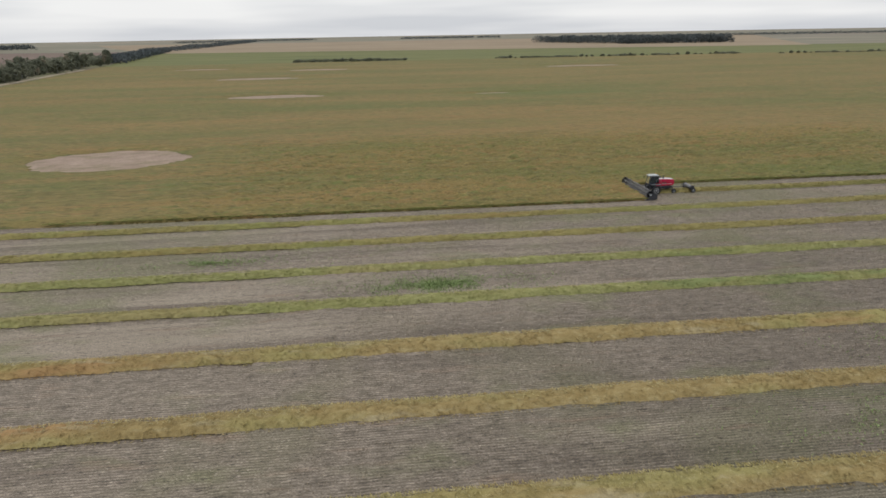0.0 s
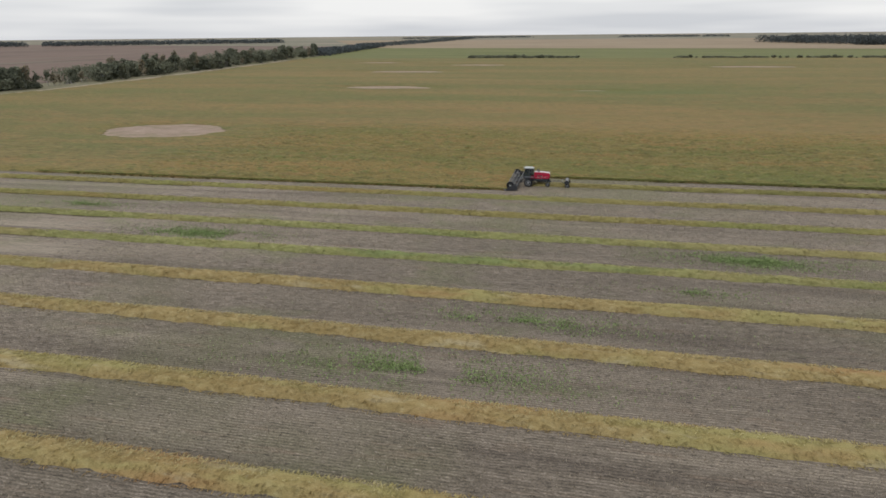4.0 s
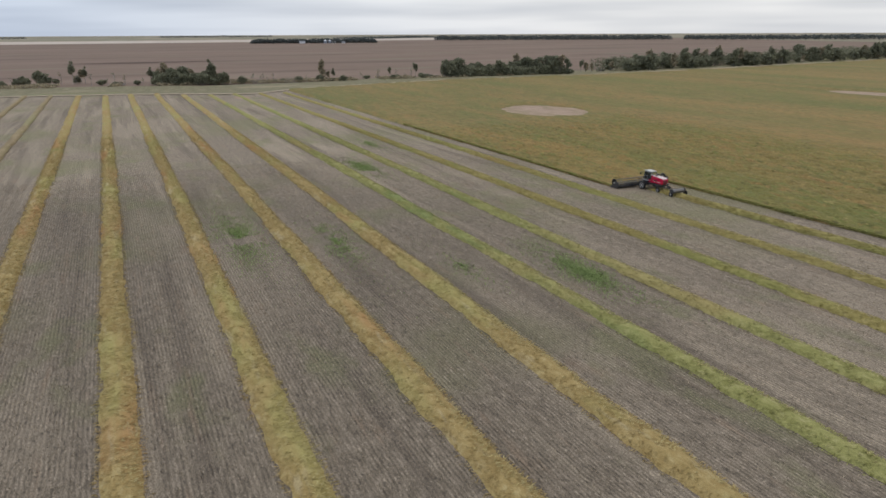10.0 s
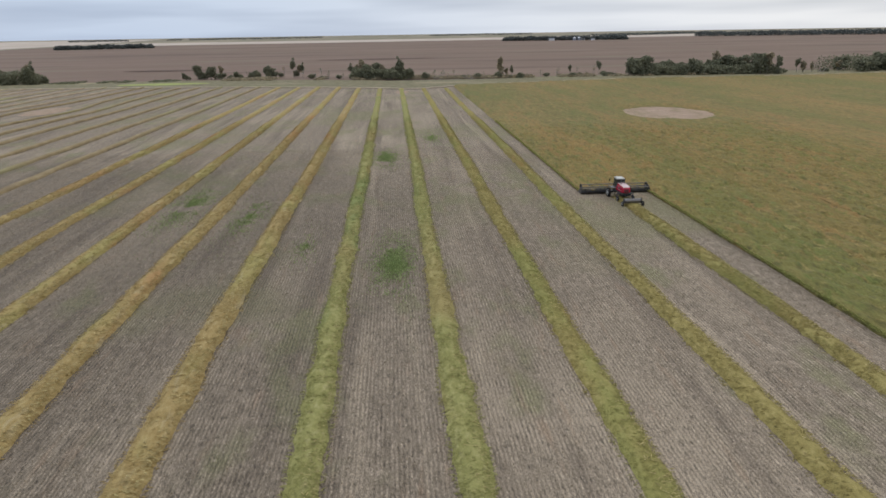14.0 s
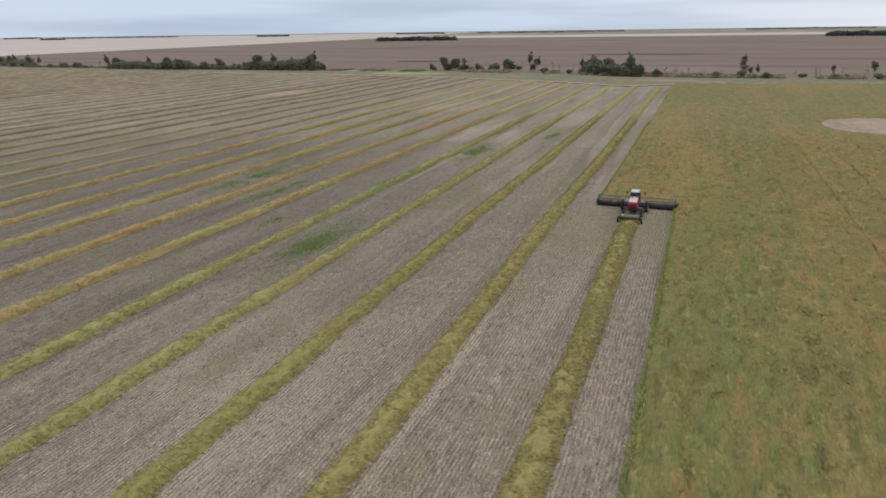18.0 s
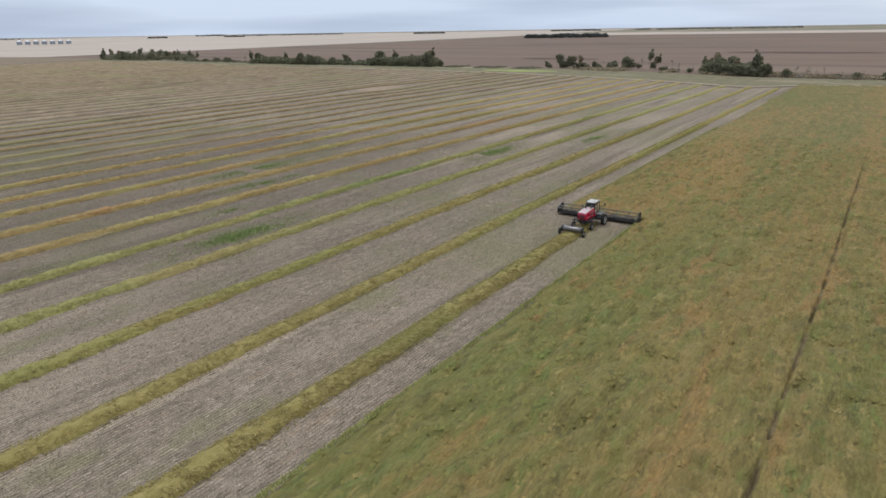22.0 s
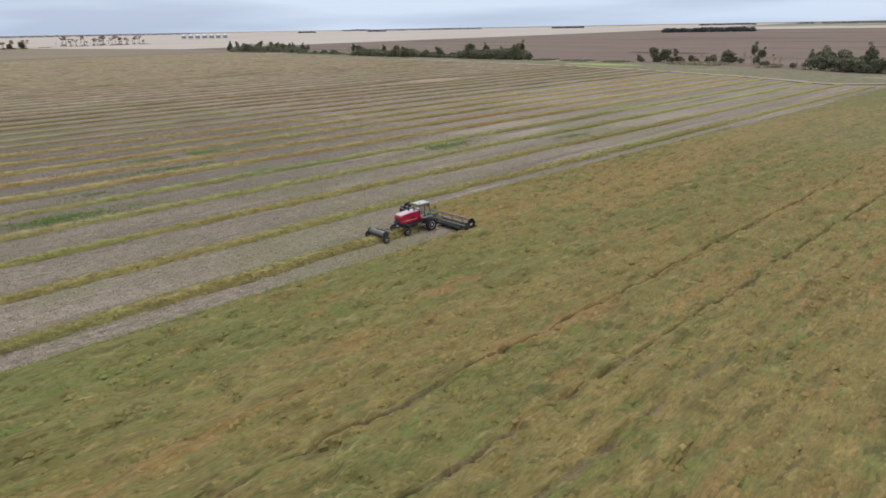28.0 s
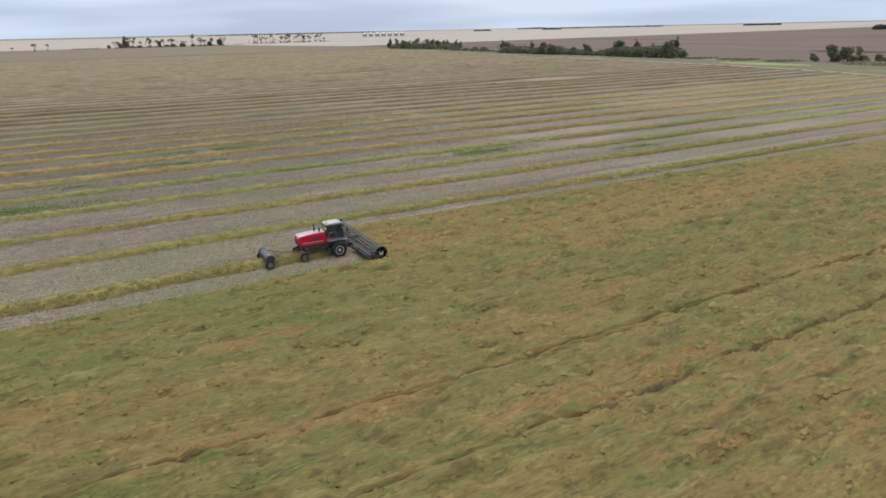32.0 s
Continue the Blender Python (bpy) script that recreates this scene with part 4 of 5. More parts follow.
# ---- far woods and farmsteads ----
def far_wood(name, x0, y0, x1, y1, depth, height, leaves, seed, label, size=1.6, gaps=0.0):
    r = np.random.default_rng(seed)
    s = r.uniform(0, 1, leaves)
    if gaps:
        s = s[vnoise(s * 40, s * 0 + seed, 3.0, seed) > gaps - 1]
    n = len(s)
    L = math.hypot(x1 - x0, y1 - y0)
    nx, ny = -(y1 - y0) / L, (x1 - x0) / L
    off = r.uniform(-1, 1, n) * depth
    x, y = x0 + (x1 - x0) * s + nx * off, y0 + (y1 - y0) * s + ny * off
    top = height * (0.76 + 0.24 * vnoise(s * L, off, 9, seed) + 0.16 * vnoise(s * L, off, 26, seed + 1)) * np.clip(np.minimum(s, 1 - s) * L / 8 + 0.45, 0, 1)
    z = rise(x, y) + top * r.uniform(0.02, 1, n) ** 0.6
    p = np.stack([x, y, z], -1)
    a, b = r.normal(0, 1, (n, 3)), r.normal(0, 1, (n, 3))
    a, b = [q / np.linalg.norm(q, axis=1)[:, None] * size * r.uniform(0.5, 1.3, n)[:, None] for q in (a, b)]
    v = np.stack([p + a, p + b, p - a, p - b], 1).reshape(-1, 3)
    return sheet(name, v, np.arange(n)[:, None] * 4 + np.array([[0, 1, 2, 3]]), FARLEAF, label, "woods", kind="stuff", smooth=False)


far_wood("far_woods", -330, 850, -470, 1560, 22, 10, 12000, 1, "dark green belt of woods along the field edge")
far_wood("far_woods", 470, 1820, 570, 1500, 60, 19, 12000, 2, "dark rectangular wood on the plain")
far_wood("far_woods", 520, 1440, 745, 1400, 45, 19, 14000, 3, "dark rectangular wood on the plain")
for i, (x0, y0, x1, y1, deep, tall, leaves) in enumerate([
        (-1870, 400, -1775, 740, 30, 16, 8000), (-1690, -540, -1590, -740, 30, 14, 6000), (-2141, 1107, -1700, 1800, 60, 22, 14000), (-1660, 1830, -1100, 2350, 60, 20, 11000),
        (-2600, 900, -3000, 1500, 60, 14, 3500), (-2920, -2105, -3018, -1965, 20, 11, 1500), (-2227, -2815, -2308, -2751, 20, 11, 1000), (-3430, -1530, -3570, -1290, 20, 12, 1500),
        (-1937, -3044, -2015, -2990, 20, 11, 800), (-2610, -3277, -2465, -3378, 20, 12, 900), (-3700, -300, -3600, -1100, 40, 13, 2500), (-3900, 300, -3900, 900, 40, 13, 1800),
        (-900, 3300, -300, 3600, 60, 13, 2500), (150, 3400, 620, 3300, 60, 13, 2200), (900, 2600, 1900, 2300, 60, 12, 3500), (-2900, -2600, -2500, -3000, 50, 13, 1800), (-700, -3900, -1600, -3600, 50, 13, 1800)]):
    far_wood("far_woods", x0, y0, x1, y1, deep, tall * 0.8, leaves, 20 + i, "distant dark tree belt on the plain", 2.2, 0.15)


def shed(x, y, length, width, wall, turn, label):
    z = float(rise(x, y)) - 0.1
    ob = thing("farm_shed", x, y, z, label, "shed", "farm buildings", turn)
    part("wall", box(bmesh.new(), -length / 2, length / 2, -width / 2, width / 2, 0, wall), SHED, ob)
    bm = bmesh.new()
    q = [(-width / 2 - 0.4, wall), (0, wall + width * 0.28), (width / 2 + 0.4, wall), (0, wall + width * 0.28 - 0.25)]
    lo, hi = [bm.verts.new((-length / 2 - 0.3, a, b)) for a, b in q], [bm.verts.new((length / 2 + 0.3, a, b)) for a, b in q]
    bm.faces.new(lo), bm.faces.new(hi[::-1])
    for i in range(4):
        bm.faces.new((lo[i], lo[(i + 1) % 4], hi[(i + 1) % 4], hi[i]))
    part("roof", bm, SHEDROOF, ob)
    part("door", box(bmesh.new(), -2.2, 2.2, width / 2, width / 2 + 0.08, 0, wall * 0.8), GREY, ob)


def grain_bin(x, y, r, h):
    ob = thing("grain_bin", x, y, float(rise(x, y)) - 0.1, "round blue-grey grain bin with a pale conical roof", "grain bin", "farm buildings")
    part("bin_wall", lathe(bmesh.new(), [(r, 0), (r, h * 0.5), (r * 1.01, h * 0.5), (r, h)], 24, "Z"), BINSTEEL, ob)
    part("bin_roof", lathe(bmesh.new(), [(r * 1.04, h), (r * 0.15, h + r * 0.55), (r * 0.15, h + r * 0.65), (0.01, h + r * 0.66)], 24, "Z"), SHED, ob)


for x, y, l, w, h, a in [(-1800, 528, 26, 14, 7, 80), (-1790, 612, 30, 12, 8, 85), (-1775, 640, 16, 10, 6, 60), (-1640, -640, 24, 14, 7, 30), (-1650, -700, 26, 12, 6, 100), (-1660, -590, 18, 12, 6, 70)]:
    shed(x, y, l * 0.6, w * 0.6, h * 0.7, a, "white metal farm shed in a shelter belt")
for k in range(7):
    grain_bin(-915 - 20 * k, -2133 + 10 * k, 7.5, 10)
for k in range(2):
    grain_bin(-1785, 590 + 13 * k, 4.5, 7)

scrub(-300, -140, -300, -62, 9, 1.2, 2500, 61, LEAF)
scrub(-306, -62, -286, 60, 10, 1.8, 6000, 62)
scrub(-284, 60, -266, 215, 9, 1.8, 7000, 63)
scrub(-266, 215, -256, 350, 8, 2.0, 6000, 64)
scrub(-278, 350, -302, 560, 17, 11.0, 21000, 65, LEAF, 0.12)
scrub(-304, 560, -352, 850, 22, 12.5, 21000, 66, LEAF, 0.08)
scrub(-306, -590, -300, -142, 8, 2.2, 9000, 67, LEAF)
scrub(-306, -590, -316, -456, 9, 9.0, 9000, 72, LEAF, 0.1)
scrub(-296, -338, -296, -256, 9, 7.0, 9000, 73, LEAF, 0.1)
scrub(-298, -256, -300, -206, 6, 4.2, 3500, 77, LEAF, 0.3)
scrub(-298, -205, -300, -143, 9, 8.0, 9000, 74, LEAF, 0.05)
scrub(-291, 48, -277, 81, 7, 7.5, 6500, 75, LEAF, 0.05)
scrub(-270, 218, -262, 306, 9, 7.5, 11000, 76, LEAF, 0.08)
scrub(40, -1205, -230, -1200, 7, 3.0, 4000, 71)
scrub(-230, -1240, -490, -1330, 6, 2.0, 3000, 78)
scrub(-100, 754, 20, 756, 4, 3.6, 4000, 68, LEAF, 0.2)
scrub(120, 745, 400, 735, 4, 3.0, 7000, 69, LEAF)
scrub(430, 712, 600, 700, 4, 2.2, 2500, 70, LEAF)
far_wood("far_woods", -470, 1560, -560, 3300, 30, 11, 9000, 4, "dark green belt of woods along the field edge")


# ---- swather: its nose points to -x, the cutting header is carried in front of the cab ----
def wheel(parent, name, x, y, radius, width, rim_r, lugs, label=""):
    """A tyre with lugs, and a dished rim as its own part."""
    bm = bmesh.new()
    w, r = width / 2, radius
    lathe(bm, [(rim_r, -w * 0.8), (r * 0.86, -w), (r * 0.97, -w * 0.8), (r, -w * 0.35), (r, w * 0.35), (r * 0.97, w * 0.8), (r * 0.86, w), (rim_r, w * 0.8)], 28, "Y", (x, y, radius))
    for k in range(lugs):
        a = 2 * math.pi * k / lugs
        for s in (-1, 1):
            m = Matrix.Translation((x, y, radius)) @ Matrix.Rotation(a + s * 0.5 * math.pi / lugs, 4, "Y") @ Matrix.Translation((r * 0.995, s * w * 0.45, 0)) @ Matrix.Rotation(s * 0.6, 4, "X") @ Matrix.Diagonal((0.05, w * 0.95, 0.06, 1))
            bmesh.ops.create_cube(bm, size=1.0, matrix=m)
    tyre = part(name, bm, RUBBER, parent, label, smooth=False)
    bm = bmesh.new()
    lathe(bm, [(0.04, -w * 0.95), (rim_r * 0.3, -w * 0.95), (rim_r * 0.45, -w * 0.7), (rim_r * 0.8, -w * 0.6), (rim_r * 1.03, -w * 0.98), (rim_r * 1.08, -w * 0.9), (rim_r * 1.08, w * 0.9), (rim_r * 1.03, w * 0.98), (rim_r * 0.8, w * 0.6), (rim_r * 0.45, w * 0.7), (rim_r * 0.3, w * 0.95), (0.04, w * 0.95)], 24, "Y", (x, y, radius))
    part("rim", bm, HUB, tyre, "pale painted rim", smooth=True)
    bm = bmesh.new()
    for k in range(8):
        a = 2 * math.pi * k / 8
        for s in (-1, 1):
            rod(bm, (x + rim_r * 0.28 * math.cos(a), y + s * w * 0.9, radius + rim_r * 0.28 * math.sin(a)), (x + rim_r * 0.28 * math.cos(a), y + s * w * 1.04, radius + rim_r * 0.28 * math.sin(a)), 0.02, None, 6)
    part("wheel_bolts", bm, STEEL, tyre)
    return tyre


def swather(x, y):
    ob = thing("swather", x, y, 0, "red self-propelled swather with a white cab roof and wide black header", "swather")
    # chassis
    bm = bmesh.new()
    for s in (-0.62, 0.62):
        box(bm, -0.6, 3.5, s - 0.1, s + 0.1, 0.95, 1.2, 0.02)
    box(bm, -0.25, 0.25, -1.55, 1.55, 0.72, 1.0, 0.03)
    for q in (0.9, 2.1, 3.2):
        box(bm, q, q + 0.14, -0.62, 0.62, 0.98, 1.16)
    part("chassis", bm, BLACK, ob)
    bm = box(bmesh.new(), 1.3, 3.2, -0.55, 0.55, 0.7, 1.1, 0.08)
    part("engine_pan", bm, BLACK, ob)
    # hood: sloping sides, rounded tail
    hood_line = [(0.9, 1.25), (3.5, 1.3), (3.72, 1.55), (3.72, 2.28), (3.55, 2.5), (2.3, 2.61), (0.9, 2.63)]
    hood = part("hood", prism(bmesh.new(), hood_line, -0.78, 0.78, 0.1), RED, ob, "glossy red hood", smooth=False)
    part("hood_top", prism(bmesh.new(), [(0.95, 2.59), (2.3, 2.57), (3.5, 2.46), (3.6, 2.37), (3.64, 2.43), (3.54, 2.53), (2.3, 2.64), (0.95, 2.66)], -0.7, 0.7, 0.015), HOODTOP, hood, "pale pinkish hood top")
    for s in (-1, 1):
        part("side_decal", box(bmesh.new(), 1.2, 3.3, s * 0.782 - 0.003, s * 0.782 + 0.003, 1.62, 1.67), WHITE, hood, "white stripe decal")
        bm = bmesh.new()
        for k in range(7):
            box(bm, 1.5 + k * 0.12, 1.56 + k * 0.12, s * 0.784 - 0.01, s * 0.784 + 0.01, 1.7, 2.1)
        part("side_vent", bm, BLACK, hood)
        part("hood_seam", box(bmesh.new(), 2.22, 2.24, s * 0.783 - 0.004, s * 0.783 + 0.004, 1.2, 2.18), BLACK, hood)
    part("lower_panel", prism(bmesh.new(), [(0.25, 1.3), (0.95, 1.28), (0.95, 2.3), (0.93, 2.34), (0.91, 1.86), (0.3, 1.8)], -0.85, 0.85, 0.03), RED, hood, "red lower panel behind the cab")
    bm = bmesh.new()
    for k in range(9):
        box(bm, 3.71, 3.745, -0.5, 0.5, 1.55 + k * 0.062, 1.585 + k * 0.062)
    part("rear_grille", bm, BLACK, hood)
    for s in (-1, 1):
        part("tail_lamp", box(bmesh.new(), 3.68, 3.73, s * 0.66 - 0.06, s * 0.66 + 0.06, 1.75, 1.9, 0.015), LAMPRED, hood, "red tail lamp")
        part("work_lamp", box(bmesh.new(), 3.62, 3.70, s * 0.64 - 0.08, s * 0.64 + 0.08, 1.93, 2.02, 0.015), HUB, hood, "pale work lamp")
    bm = bmesh.new()
    rod(bm, (1.75, -0.3, 2.3), (1.75, -0.3, 2.95), 0.06)
    rod(bm, (1.75, -0.3, 2.95), (1.86, -0.3, 3.08), 0.06)
    rod(bm, (1.75, -0.3, 2.34), (1.75, -0.3, 2.75), 0.1, None, 12)
    part("exhaust_stack", bm, BLACK, ob, smooth=False)
    bm = bmesh.new()
    rod(bm, (1.45, 0.35, 2.3), (1.45, 0.35, 2.72), 0.08, None, 12)
    rod(bm, (1.45, 0.35, 2.72), (1.45, 0.35, 2.86), 0.15, 0.12, 14)
    part("air_intake", bm, BLACK, ob)
    # cab
    cab = part("cab_frame", box(bmesh.new(), -0.95, 0.9, -0.82, 0.82, 1.2, 1.72, 0.05), BLACK, ob)
    bm = bmesh.new()
    for px, tx in ((-1.0, -0.72), (0.02, 0.0), (0.82, 0.76)):
        for s in (-1, 1):
            rod(bm, (px, s * 0.8, 1.65), (tx, s * 0.78, 3.0), 0.055, None, 6)
    box(bm, -0.78, 0.82, -0.82, 0.82, 2.94, 3.04)
    part("cab_pillars", bm, BLACK, cab)
    for s in (-1, 1):
        for x0, x1, t0, t1 in ((-0.93, -0.03, -0.68, -0.04), (0.07, 0.77, 0.05, 0.71)):
            bm = bmesh.new()
            q = [(x0, s * 0.795, 1.74), (x1, s * 0.795, 1.74), (t1, s * 0.775, 2.93), (t0, s * 0.775, 2.93)]
            o = [bm.verts.new(p) for p in q] + [bm.verts.new((p[0], p[1] - s * 0.015, p[2])) for p in q]
            for i in ((0, 1, 2, 3), (7, 6, 5, 4), (0, 4, 5, 1), (1, 5, 6, 2), (2, 6, 7, 3), (3, 7, 4, 0)):
                bm.faces.new([o[j] for j in i])
            part("side_window", bm, GLASS, cab, "dark tinted cab glass")
    for nm, xa, xb in (("windscreen", -0.98, -0.72), ("rear_window", 0.83, 0.77)):
        bm = bmesh.new()
        q = [(xa, -0.74, 1.74), (xa, 0.74, 1.74), (xb, 0.72, 2.93), (xb, -0.72, 2.93)]
        o = [bm.verts.new(p) for p in q] + [bm.verts.new((p[0] + 0.015, p[1], p[2])) for p in q]
        for i in ((0, 1, 2, 3), (7, 6, 5, 4), (0, 4, 5, 1), (1, 5, 6, 2), (2, 6, 7, 3), (3, 7, 4, 0)):
            bm.faces.new([o[j] for j in i])
        part(nm, bm, GLASS, cab, "dark tinted cab glass")
    part("seat", box(box(bmesh.new(), -0.1, 0.4, -0.28, 0.28, 1.75, 2.0, 0.05), 0.3, 0.45, -0.26, 0.26, 2.0, 2.65, 0.05), BLACK, cab, "black driver's seat")
    roof = part("cab_roof", prism(bmesh.new(), [(-0.85, 3.04), (0.8, 3.04), (0.84, 3.14), (0.7, 3.22), (-0.7, 3.24), (-0.88, 3.14)], -0.76, 0.76, 0.06), WHITE, ob, "off-white cab roof")
    for s in (-0.72, -0.4, 0.4, 0.72):
        part("roof_lamp", box(bmesh.new(), -1.02, -0.95, s - 0.09, s + 0.09, 3.08, 3.17, 0.015), HUB, roof)
    bm = bmesh.new()
    lathe(bm, [(0.02, 3.22), (0.06, 3.23), (0.06, 3.36), (0.04, 3.41), (0.01, 3.42)], 14, "Z", (0.7, 0.62, 0))
    part("beacon", bm, AMBER, roof, "amber warning beacon")
    bm = rod(bmesh.new(), (0.7, -0.65, 3.25), (0.8, -0.65, 3.9), 0.012, 0.005, 5)
    part("aerial", bm, BLACK, roof)
    for s in (-1, 1):
        bm = bmesh.new()
        rod(bm, (-0.85, s * 0.82, 2.9), (-1.1, s * 1.3, 2.85), 0.02, None, 6)
        rod(bm, (-1.1, s * 1.3, 2.85), (-1.1, s * 1.3, 2.35), 0.02, None, 6)
        m = part("mirror_arm", bm, BLACK, ob)
        part("mirror", box(bmesh.new(), -1.14, -1.08, s * 1.3 - 0.12, s * 1.3 + 0.12, 2.4, 2.75, 0.02), GLASS, m, "black-framed mirror")
        # platform, steps and rail
        part("platform", box(bmesh.new(), -0.7, 0.95, s * 0.82 if s > 0 else -1.5, 1.5 if s > 0 else -0.82, 1.62, 1.67), GREY, ob)
        bm = bmesh.new()
        for z in (0.65, 0.95, 1.25):
            box(bm, 0.98, 1.2, s * 1.2 - 0.22, s * 1.2 + 0.22, z, z + 0.03)
        for q in (-0.22, 0.22):
            rod(bm, (1.1, s * 1.2 + q, 0.6), (1.1, s * 1.2 + q, 1.65), 0.02, None, 6)
        part("ladder", bm, BLACK, ob)
        bm = bmesh.new()
        pts = [(0.9, s * 1.46, 1.65), (0.9, s * 1.46, 2.5), (0.05, s * 1.46, 2.55), (0.05, s * 1.46, 1.65)]
        for a, b in zip(pts, pts[1:]):
            rod(bm, a, b, 0.02, None, 6)
        part("handrail", bm, GREY, ob)
        wheel(ob, "drive_wheel", 0.0, s * 1.72, 0.74, 0.46, 0.4, 20, "large lugged drive wheel")
        # caster legs and wheels
        bm = bmesh.new()
        rod(bm, (3.1, s * 1.3, 1.12), (3.1, s * 1.3, 0.78), 0.07)
        for q in (-0.2, 0.2):
            rod(bm, (3.1, s * 1.3 + q, 0.8), (3.42, s * 1.3 + q, 0.42), 0.04, None, 6)
        box(bm, 3.0, 3.2, s * 1.3 - 0.24, s * 1.3 + 0.24, 0.76, 0.84)
        part("caster_fork", bm, BLACK, ob)
        wheel(ob, "caster_wheel", 3.42, s * 1.3, 0.42, 0.28, 0.22, 0, "small rear caster wheel")
        # header lift arms
        bm = bmesh.new()
        rod(bm, (-0.35, s * 0.72, 0.85), (-1.55, s * 0.72, 0.5), 0.07, None, 8)
        rod(bm, (-0.55, s * 0.72, 1.15), (-1.5, s * 0.72, 0.62), 0.045, None, 8)
        part("lift_arm", bm, BLACK, ob)
    # hood and cab are narrower than the frame they stand on
    for top, width, tall in ((hood, 0.8, 0.88), (cab, 0.82, 1.0), (roof, 0.8, 1.0)):
        for piece in [top, *top.children]:
            piece.data.transform(Matrix.Translation((0, 0, 1.25)) @ Matrix.Diagonal((1, width, tall, 1)) @ Matrix.Translation((0, 0, -1.25)))
    part("walking_beam", box(bmesh.new(), 2.98, 3.22, -1.42, 1.42, 1.06, 1.24, 0.03), BLACK, ob)
    bm = bmesh.new()
    rod(bm, (-0.7, 0, 1.3), (-1.5, 0, 1.15), 0.05)
    part("centre_link", bm, STEEL, ob)
    part("drawbar", box(bmesh.new(), 3.2, 4.0, -0.08, 0.08, 0.78, 0.9, 0.02), BLACK, ob)
    return ob


def header(x, y):
    half = 5.88
    ob = thing("swather_header", x, y, 0, "wide black draper header with a turning reel, lowered into the crop", "header")
    for s in (-1, 1):
        part("back_sheet", box(bmesh.new(), -1.68, -1.62, min(s * 0.95, s * half), max(s * 0.95, s * half), 0.42, 0.66), BLACK, ob)
        bm = bmesh.new()
        q = [(-1.7, 0.44), (-1.7, 0.38), (-2.95, 0.16), (-2.95, 0.22)]
        prism(bm, q, min(s * 0.95, s * (half - 0.1)), max(s * 0.95, s * (half - 0.1)))
        deck = part("draper_deck", bm, CANVAS, ob, "black rubber draper canvas")
        for k in range(13):
            yy = s * (1.1 + k * 0.37)
            bm = bmesh.new()
            rod(bm, (-1.75, yy, 0.47), (-2.9, yy, 0.245), 0.014, None, 5)
            part("slat", bm, GREY, deck)
        end = part("end_shield", prism(bmesh.new(), [(-1.55, 0.3), (-1.55, 1.1), (-2.1, 1.12), (-3.0, 0.75), (-3.55, 0.2), (-3.3, 0.1), (-1.8, 0.22)], s * half - 0.07, s * half + 0.07, 0.02), BLACK, ob)
        bm = bmesh.new()
        rod(bm, (-3.45, s * half, 0.18), (-4.0, s * half, 0.42), 0.05, 0.015, 8)
        part("divider", bm, STEEL, end)
        bm = bmesh.new()
        lathe(bm, [(0.57, -0.05), (0.65, -0.05), (0.67, 0.0), (0.65, 0.05), (0.57, 0.05), (0.57, -0.05)], 28, "Y", (-2.75, s * (half - 0.14), 1.05))
        part("reel_ring", bm, BLACK, ob, "black reel end ring")
        bm = bmesh.new()
        rod(bm, (-2.75, s * (half - 0.2), 1.05), (-2.75, s * (half - 0.06), 1.05), 0.2, None, 18)
        part("reel_hub", bm, HUB, ob, "pale reel hub")
        bm = bmesh.new()
        for k in range(6):
            a = math.pi * k / 3 + 0.3
            rod(bm, (-2.75, s * (half - 0.14), 1.05), (-2.75 + 0.56 * math.cos(a), s * (half - 0.14), 1.05 + 0.56 * math.sin(a)), 0.022, None, 5)
        part("reel_spokes", bm, GREY, ob)
    bm = bmesh.new()
    rod(bm, (-1.62, -half, 1.06), (-1.62, half, 1.06), 0.06, None, 10)
    part("back_tube", bm, DARKGREY, ob)
    bm = bmesh.new()
    rod(bm, (-2.75, -half + 0.15, 1.05), (-2.75, half - 0.15, 1.05), 0.06, None, 10)
    part("reel_tube", bm, DARKGREY, ob)
    for q in (-half + 0.05, 0.0, half - 0.05):
        bm = bmesh.new()
        box(bm, -2.85, -1.6, q - 0.05, q + 0.05, 1.2, 1.32)
        rod(bm, (-2.7, q, 1.22), (-2.75, q, 1.05), 0.05, None, 6)
        part("reel_arm", bm, BLACK, ob)
    for k in range(6):
        a = math.pi * k / 3 + 0.3
        bx, bz = -2.75 + 0.56 * math.cos(a), 1.05 + 0.56 * math.sin(a)
        bm = bmesh.new()
        rod(bm, (bx, -half + 0.2, bz), (bx, half - 0.2, bz), 0.04, None, 6)
        bat = part("reel_bat", bm, DARKGREY, ob, "dark grey reel bat")
        bm = bmesh.new()
        for j in range(76):
            yy = -half + 0.3 + j * (2 * half - 0.6) / 75
            bmesh.ops.create_cube(bm, size=1.0, matrix=Matrix.Translation((bx - 0.03, yy, bz - 0.13)) @ Matrix.Rotation(0.2, 4, "Y") @ Matrix.Diagonal((0.02, 0.02, 0.3, 1)))
        tagged(part("tines", bm, DARKGREY, bat), kind="stuff")
    for q in (-4.2, -2.5, -0.85, 0.85, 2.5, 4.2):
        bm = bmesh.new()
        for k in range(6):
            a = math.pi * k / 3 + 0.3
            rod(bm, (-2.75, q, 1.05), (-2.75 + 0.56 * math.cos(a), q, 1.05 + 0.56 * math.sin(a)), 0.03, None, 5)
        part("reel_spider", bm, DARKGREY, ob, "six-armed reel spider")
    bm = bmesh.new()
    box(bm, -3.1, -2.93, -half + 0.05, half - 0.05, 0.12, 0.2)
    cutter = part("cutter_bar", bm, STEEL, ob)
    bm = bmesh.new()
    for j in range(150):
        yy = -half + 0.1 + j * (2 * half - 0.2) / 149
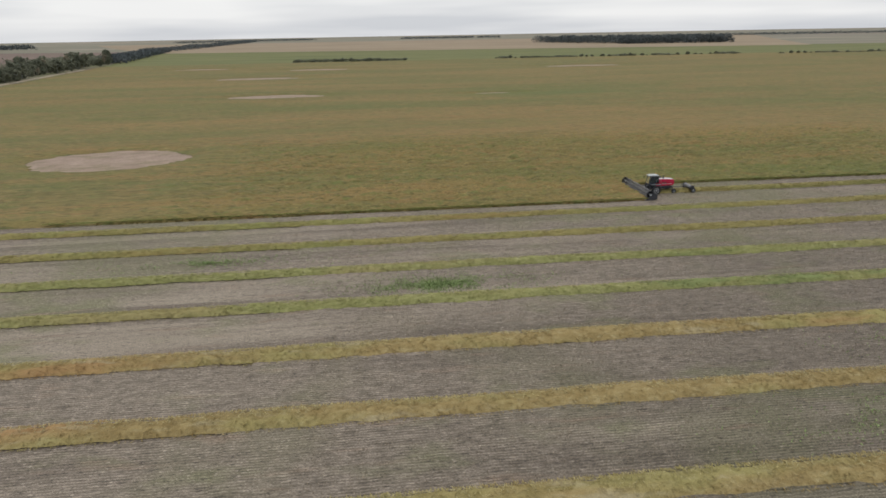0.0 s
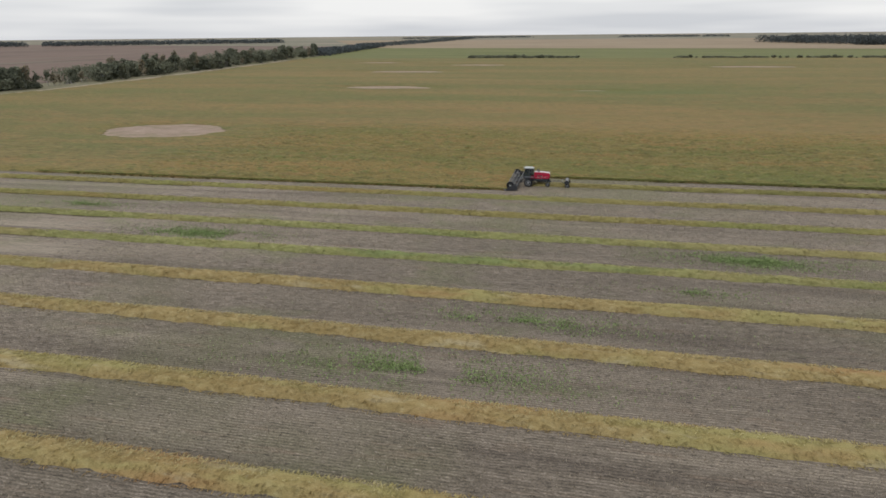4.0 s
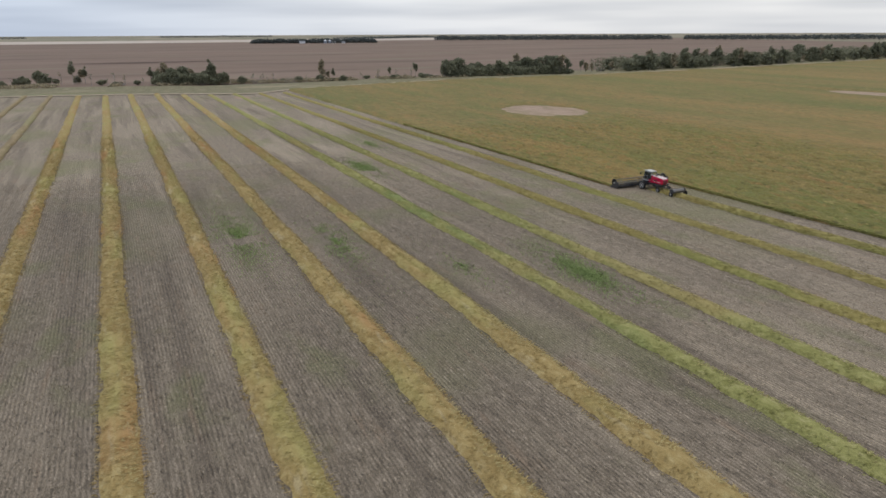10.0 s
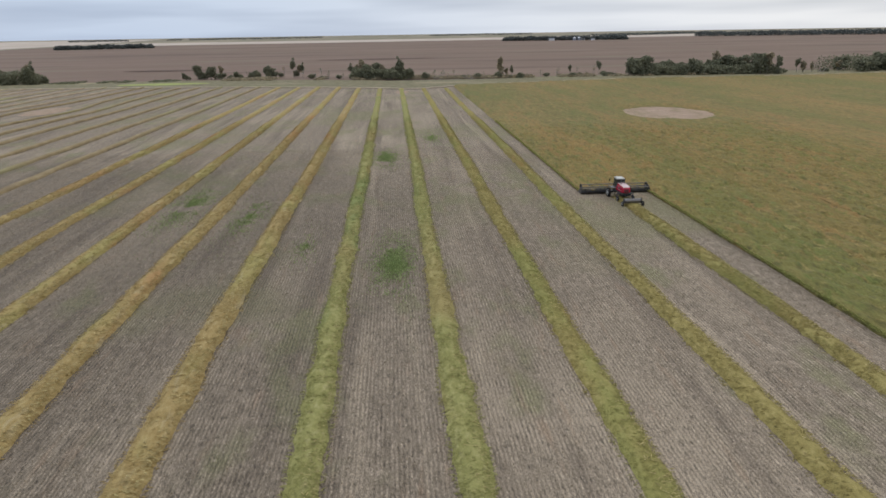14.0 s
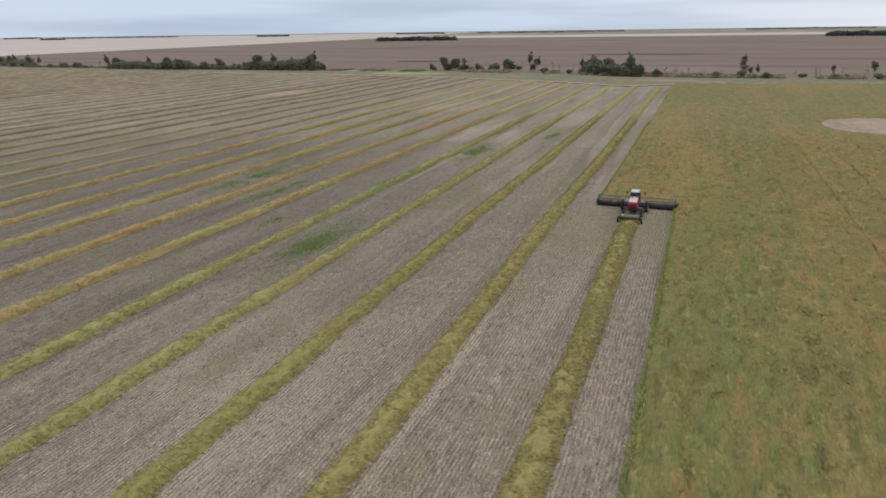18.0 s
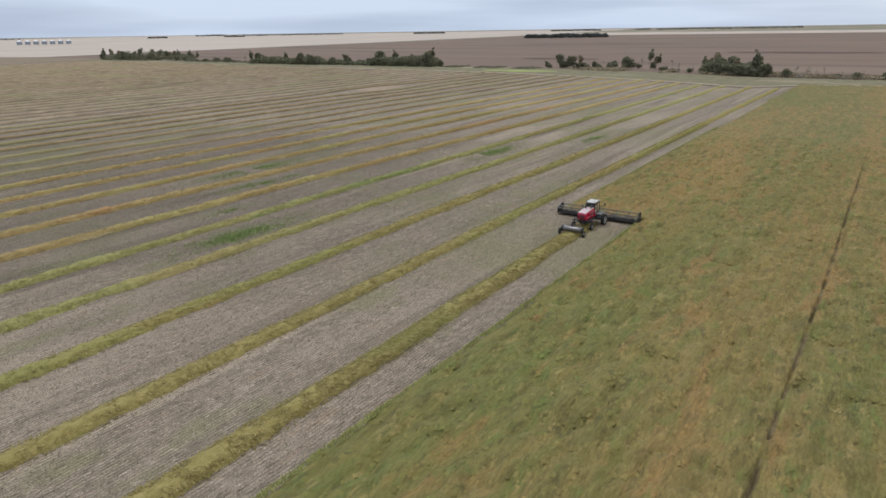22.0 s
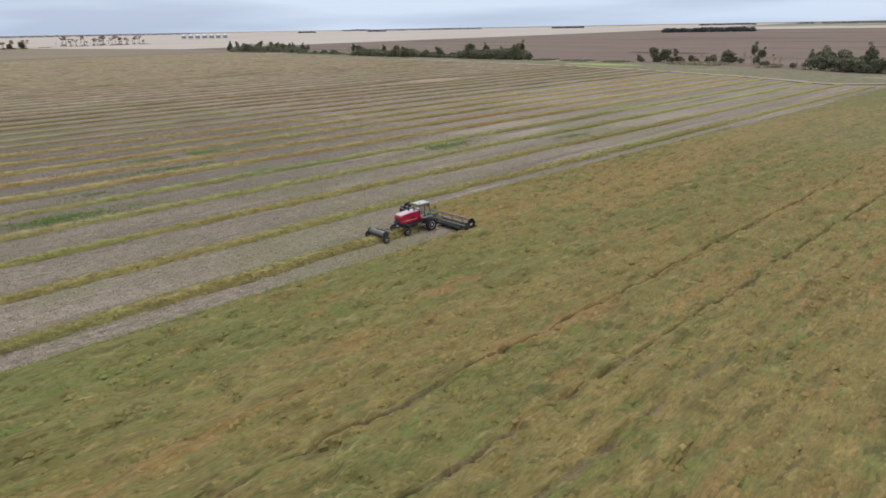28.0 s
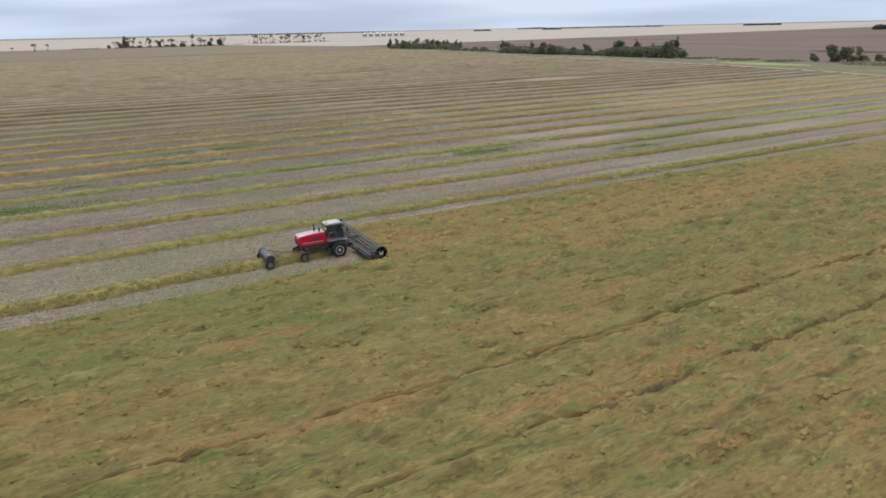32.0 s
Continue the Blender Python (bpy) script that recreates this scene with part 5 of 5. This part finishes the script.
        bmesh.ops.create_cone(bm, cap_ends=True, segments=4, radius1=0.025, radius2=0.004, depth=0.14, matrix=Matrix.Translation((-3.16, yy, 0.16)) @ Matrix.Rotation(-math.pi / 2, 4, "Y"))
    part("knife_guards", bm, STEEL, cutter)
    for q in (-5.2, -2.6, -0.95, 0.95, 2.6, 5.2):
        bm = bmesh.new()
        rod(bm, (-1.64, q, 1.05), (-1.64, q, 0.3), 0.05, None, 6)
        rod(bm, (-1.64, q, 0.32), (-2.95, q, 0.14), 0.045, None, 6)
        part("frame_leg", bm, BLACK, ob)
    return ob


def swath_roller(x, y):
    ob = thing("swath_roller", x, y, 0, "towed dark steel swath roller drum pressing the fresh windrow", "roller")
    bm = bmesh.new()
    lathe(bm, [(0.02, -1.36), (0.39, -1.35), (0.36, -0.8), (0.32, -0.3), (0.32, 0.3), (0.36, 0.8), (0.39, 1.35), (0.02, 1.36)], 32, "Y", (0, 0, 0.86))
    drum = part("drum", bm, paint("drum_steel", (0.2, 0.19, 0.185), 0.34, 0.7), ob, "dark shiny steel drum", smooth=True)
    for q in (-1.38, 1.38):
        bm = bmesh.new()
        lathe(bm, [(0.32, q - 0.03), (0.42, q - 0.03), (0.42, q + 0.03), (0.32, q + 0.03)], 32, "Y", (0, 0, 0.86))
        part("drum_rim", bm, BLACK, drum)
    for s in (-1, 1):
        wheel(ob, "roller_wheel", 0.15, s * 1.64, 0.42, 0.24, 0.22, 0, "dark tyre with a pale hub")
        bm = bmesh.new()
        rod(bm, (0, s * 1.4, 0.86), (0.15, s * 1.48, 0.42), 0.05, None, 6)
        rod(bm, (0.15, s * 1.44, 0.42), (0.15, s * 1.64, 0.42), 0.05, None, 8)
        rod(bm, (0, s * 1.4, 0.86), (-0.8, s * 1.2, 0.95), 0.045, None, 6)
        part("side_arm", bm, BLACK, ob)
    bm = bmesh.new()
    rod(bm, (-0.8, -1.22, 0.95), (-0.8, 1.22, 0.95), 0.05, None, 8)
    for s in (-1, 1):
        rod(bm, (-0.8, s * 0.9, 0.95), (-1.7, 0, 0.9), 0.04, None, 6)
    part("yoke", bm, BLACK, ob)
    bm = bmesh.new()
    rod(bm, (-1.6, 0, 0.9), (-2.8, 0, 0.85), 0.05, None, 8)
    part("hitch_pole", bm, BLACK, ob)
    return ob


SX, SY = 30.5, 110.05
swather(SX, SY)
header(SX, SY)
swath_roller(SX + 6.75, SY)
